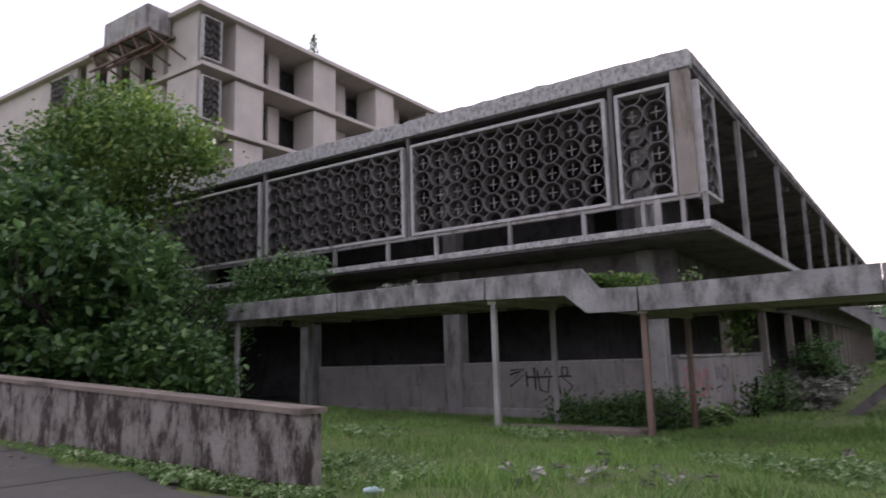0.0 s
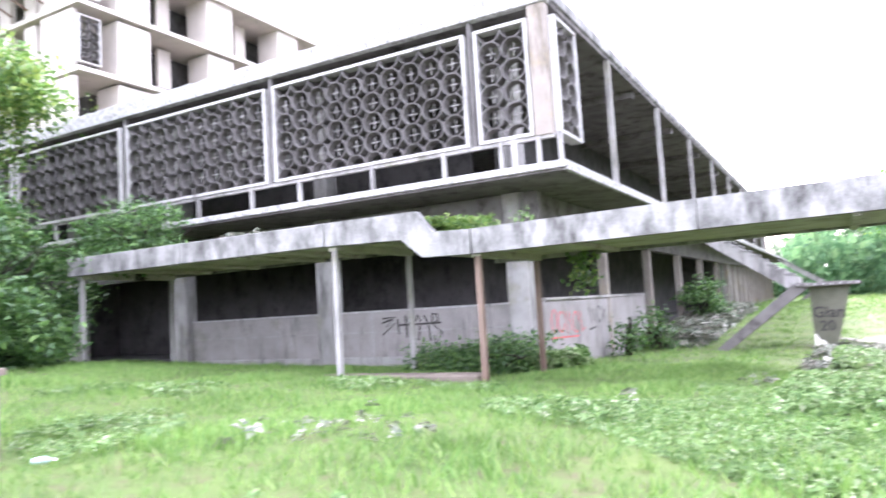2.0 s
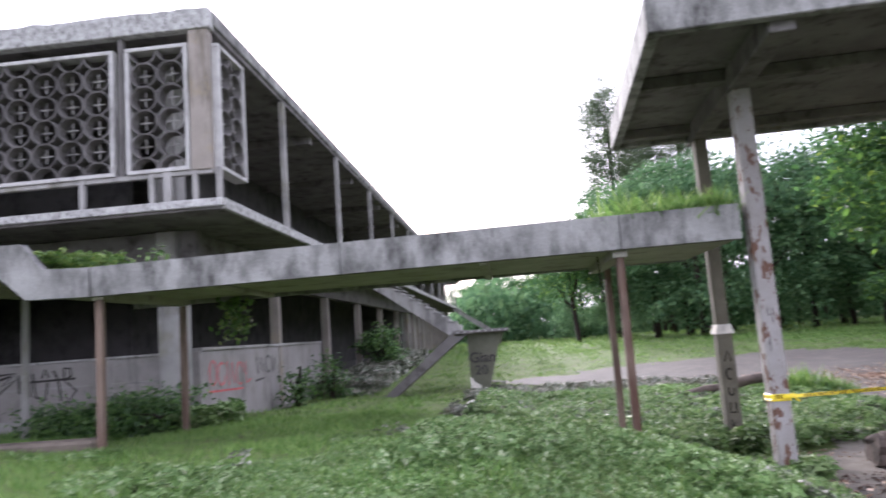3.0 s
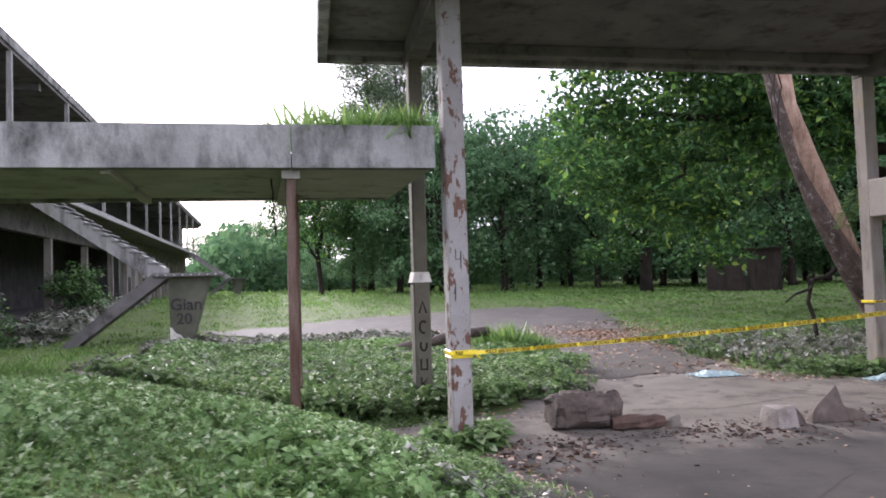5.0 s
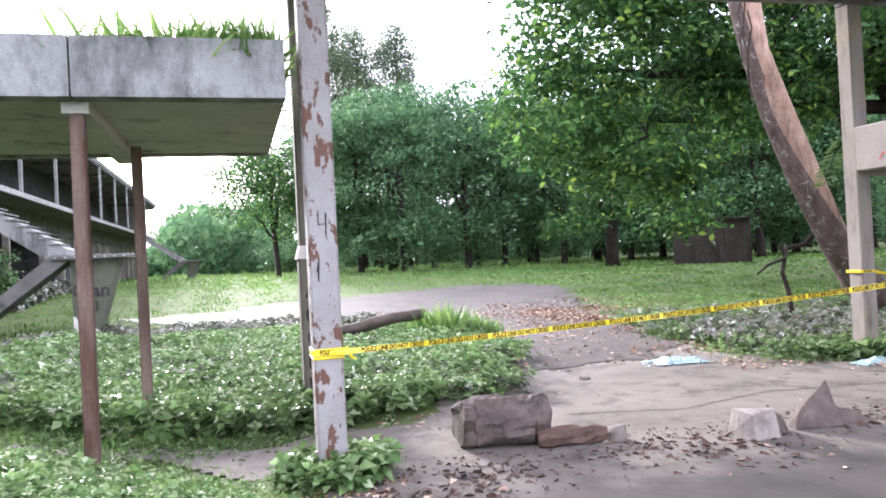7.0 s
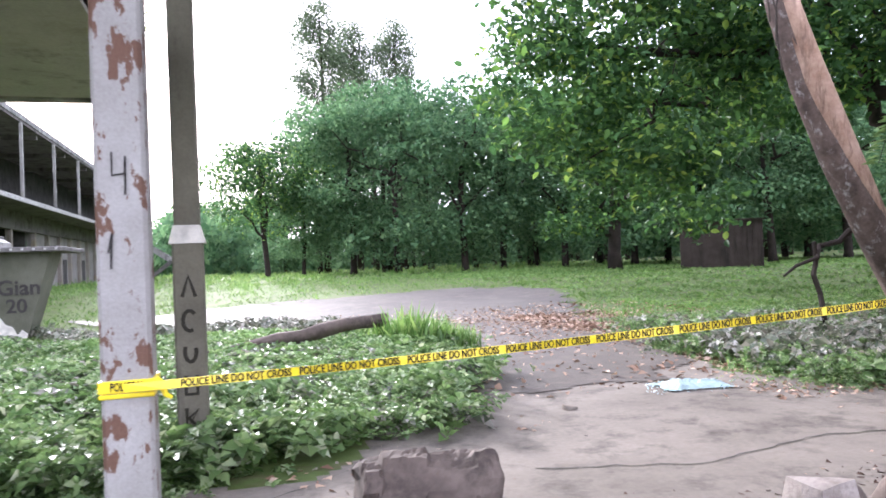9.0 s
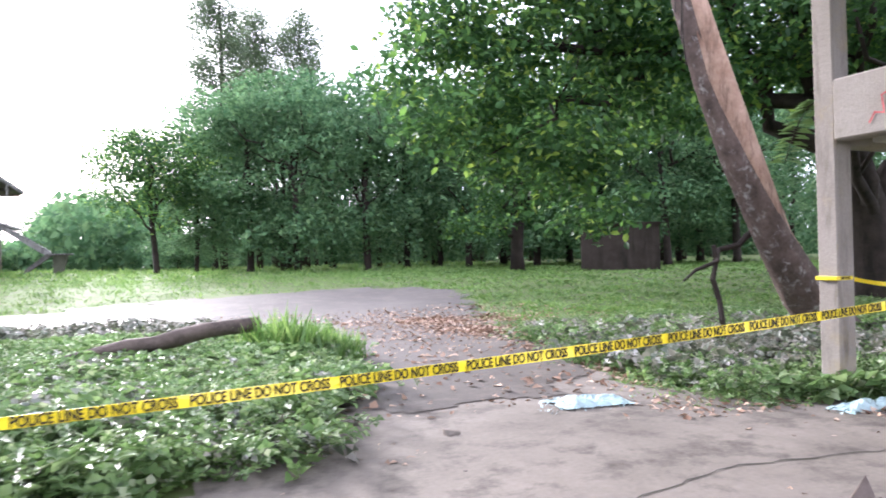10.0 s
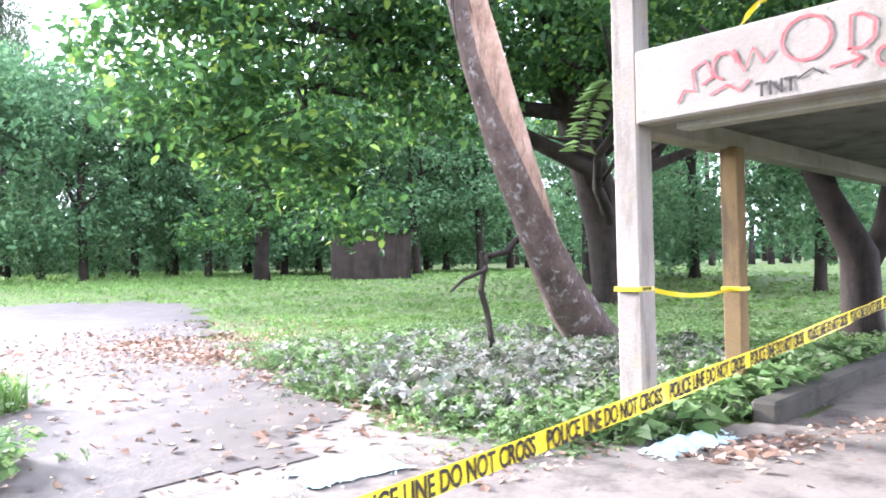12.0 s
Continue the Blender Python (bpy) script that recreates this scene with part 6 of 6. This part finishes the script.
# drive island weeds, shrubs along the wing, hanging creeper
cover("low_weeds", 1800, (-7.6, -4.2, 0.8, 2.0, lambda a, b: inside(a, b, ISLE) & lumpy(a, b, 1.6, -0.2)), PLANT_V, PLANT_F, 0.06, 0.17, 0.3, WEED, "small weeds on the dirt patch", "weeds", 40)
cover("grass_tufts", 1200, (-7.6, -3, 0.8, 2.0, lambda a, b: inside(a, b, ISLE) & lumpy(a, b, 1.3, 0.2, 2.0)), TUFT_V, TUFT_F, 0.08, 0.18, 0.3, GRASS, "grass tufts on the dirt patch", "grass", 41)
cover("grit", 2200, (-9, 0, 0.5, 4.2, lambda a, b: inside(a, b, DRIVE) & lumpy(a, b, 0.8, -0.2)), [(-0.5, -0.4, 0), (0.5, -0.3, 0), (0.4, 0.5, 0), (-0.4, 0.4, 0), (0, 0, 0.5)], [(0, 1, 4), (1, 2, 4), (2, 3, 4), (3, 0, 4)], 0.012, 0.05, 0.1, ROCKM, "loose grit along the edge of the drive", "grit", 42)
shrub(-5.0, 24.6, 1.6, 0.55, 51, 520, 0.15, LEAF_SHRUB, "small dark shrub against the low side wall")
shrub(-4.9, 28.6, 1.8, 0.65, 52, 560, 0.15, LEAF_SHRUB, "leggy shrub against the low side wall")
shrub(-4.6, 38.0, 2.6, 1.1, 53, 2400, 0.18, LEAF_SHRUB, "dark bush in front of the open gallery")
vine = thing("hanging_creeper", -3.3, 15.45, 2.3, "yellow-green creeper hanging from the canopy edge", "creeper")
rs = np.random.RandomState(8)
vp = np.stack([rs.normal(0, 0.14, 240), rs.normal(0, 0.08, 240), -0.75 * rs.uniform(0, 1, 240) ** 1.3], 1)
part("stem", tube(bmesh.new(), bent((0, 0, 0.05), (0.06, 0, -0.75), 6, 0.3), [0.012] * 7, 5), BARK, vine)
piece("leaves", scatter("leaves", LEAF_V, LEAF_F, vp, spins(rs, 240, 0.9), rs.uniform(0.07, 0.16, 240)), LEAF_YELLOW, vine)
sap = thing("sapling", -38.5, 38.6, 25.5, "small sapling growing on the tower roof", "sapling")
part("stem", tube(bmesh.new(), bent((0, 0, -0.05), (0.1, 0, 2.2), 6, 0.1), [0.04, 0.035, 0.03, 0.025, 0.02, 0.015, 0.01], 6), BARK, sap)
sp = np.stack([rs.normal(0, 0.35, 200), rs.normal(0, 0.35, 200), rs.uniform(0.4, 2.3, 200)], 1)
sp[:, :2] *= (1.15 - sp[:, 2:] / 2.3)
piece("leaves", scatter("leaves", LEAF_V, LEAF_F, sp, spins(rs, 200, 0.9), rs.uniform(0.15, 0.3, 200)), LEAF_SHRUB, sap)

shrub(13.2, 11.3, 0.55, 0.28, 61, 220, 0.09, WEED, "small leafy seedling on the covered floor")
cover("leaf_litter", 1500, (13.0, 15.4, 12.6, 14.3, lambda a, b: HEAP.uniform(0, 1, len(a)) < np.exp(-((b - 13.9 + 0.35 * (a - 13.4)) / 0.25) ** 2)), FLAT_V, LEAF_F, 0.05, 0.13, 0.4, LITTER, "line of dry leaves and dirt by the kerb", "leaves", 50, 0.04)
cover("low_weeds", 900, (11.4, 13.4, 14.3, 16.0, lambda a, b: HEAP.uniform(0, 1, len(a)) < 0.6 * np.exp(-((a - 12.6) / 0.6) ** 2 - ((b - 15.2) / 0.5) ** 2)), PLANT_V, PLANT_F, 0.04, 0.12, 0.35, WEED, "sparse weeds on the dirt", "weeds", 51)
cover("low_weeds", 1400, (14.6, 19, 14.35, 15.6, lambda a, b: a > 14), PLANT_V, PLANT_F, 0.12, 0.32, 0.35, WEED, "leafy weeds along the kerb", "weeds", 52, 0.1)

cover("low_weeds", 20000, (0.6, 4.9, 8.2, 12.2, lambda a, b: ~bare(a, b) & (HEAP.uniform(0, 1, len(a)) < 0.9 * np.exp(-((b - 10.4) / 1.2) ** 2))), PLANT_V, PLANT_F, 0.042, 0.095, 0.5, WEED, "taller leafy weeds on the bank", "weeds", 60, 0.18)
cover("grey_weeds", 2500, (-1, 6, 8, 15, lambda a, b: ~bare(a, b) & lumpy(a, b, 0.8, 0.75, 0.4)), PLANT_V, PLANT_F, 0.08, 0.16, 0.4, PALEWEED, "dry pale weeds in the lawn", "weeds", 61, 0.15)
cover("grey_weeds", 320, (-4.2, -1.2, 5.4, 8.2, lambda a, b: HEAP.uniform(0, 1, len(a)) < np.exp(-((a + 2.8) / 0.9) ** 2 - ((b - 6.6) / 0.6) ** 2)), PLANT_V, PLANT_F, 0.06, 0.13, 0.4, PALEWEED, "dry cuttings lying on the lawn", "weeds", 62, 0.1)
cover("lawn_weeds", 5000, (-9, 0, 3.2, 12, lambda a, b: ~bare(a, b) & lumpy(a, b, 0.9, 0.5, 3.0)), PLANT_V, PLANT_F, 0.05, 0.13, 0.35, WEED, "small broadleaf weeds in the lawn", "weeds", 63, 0.06)
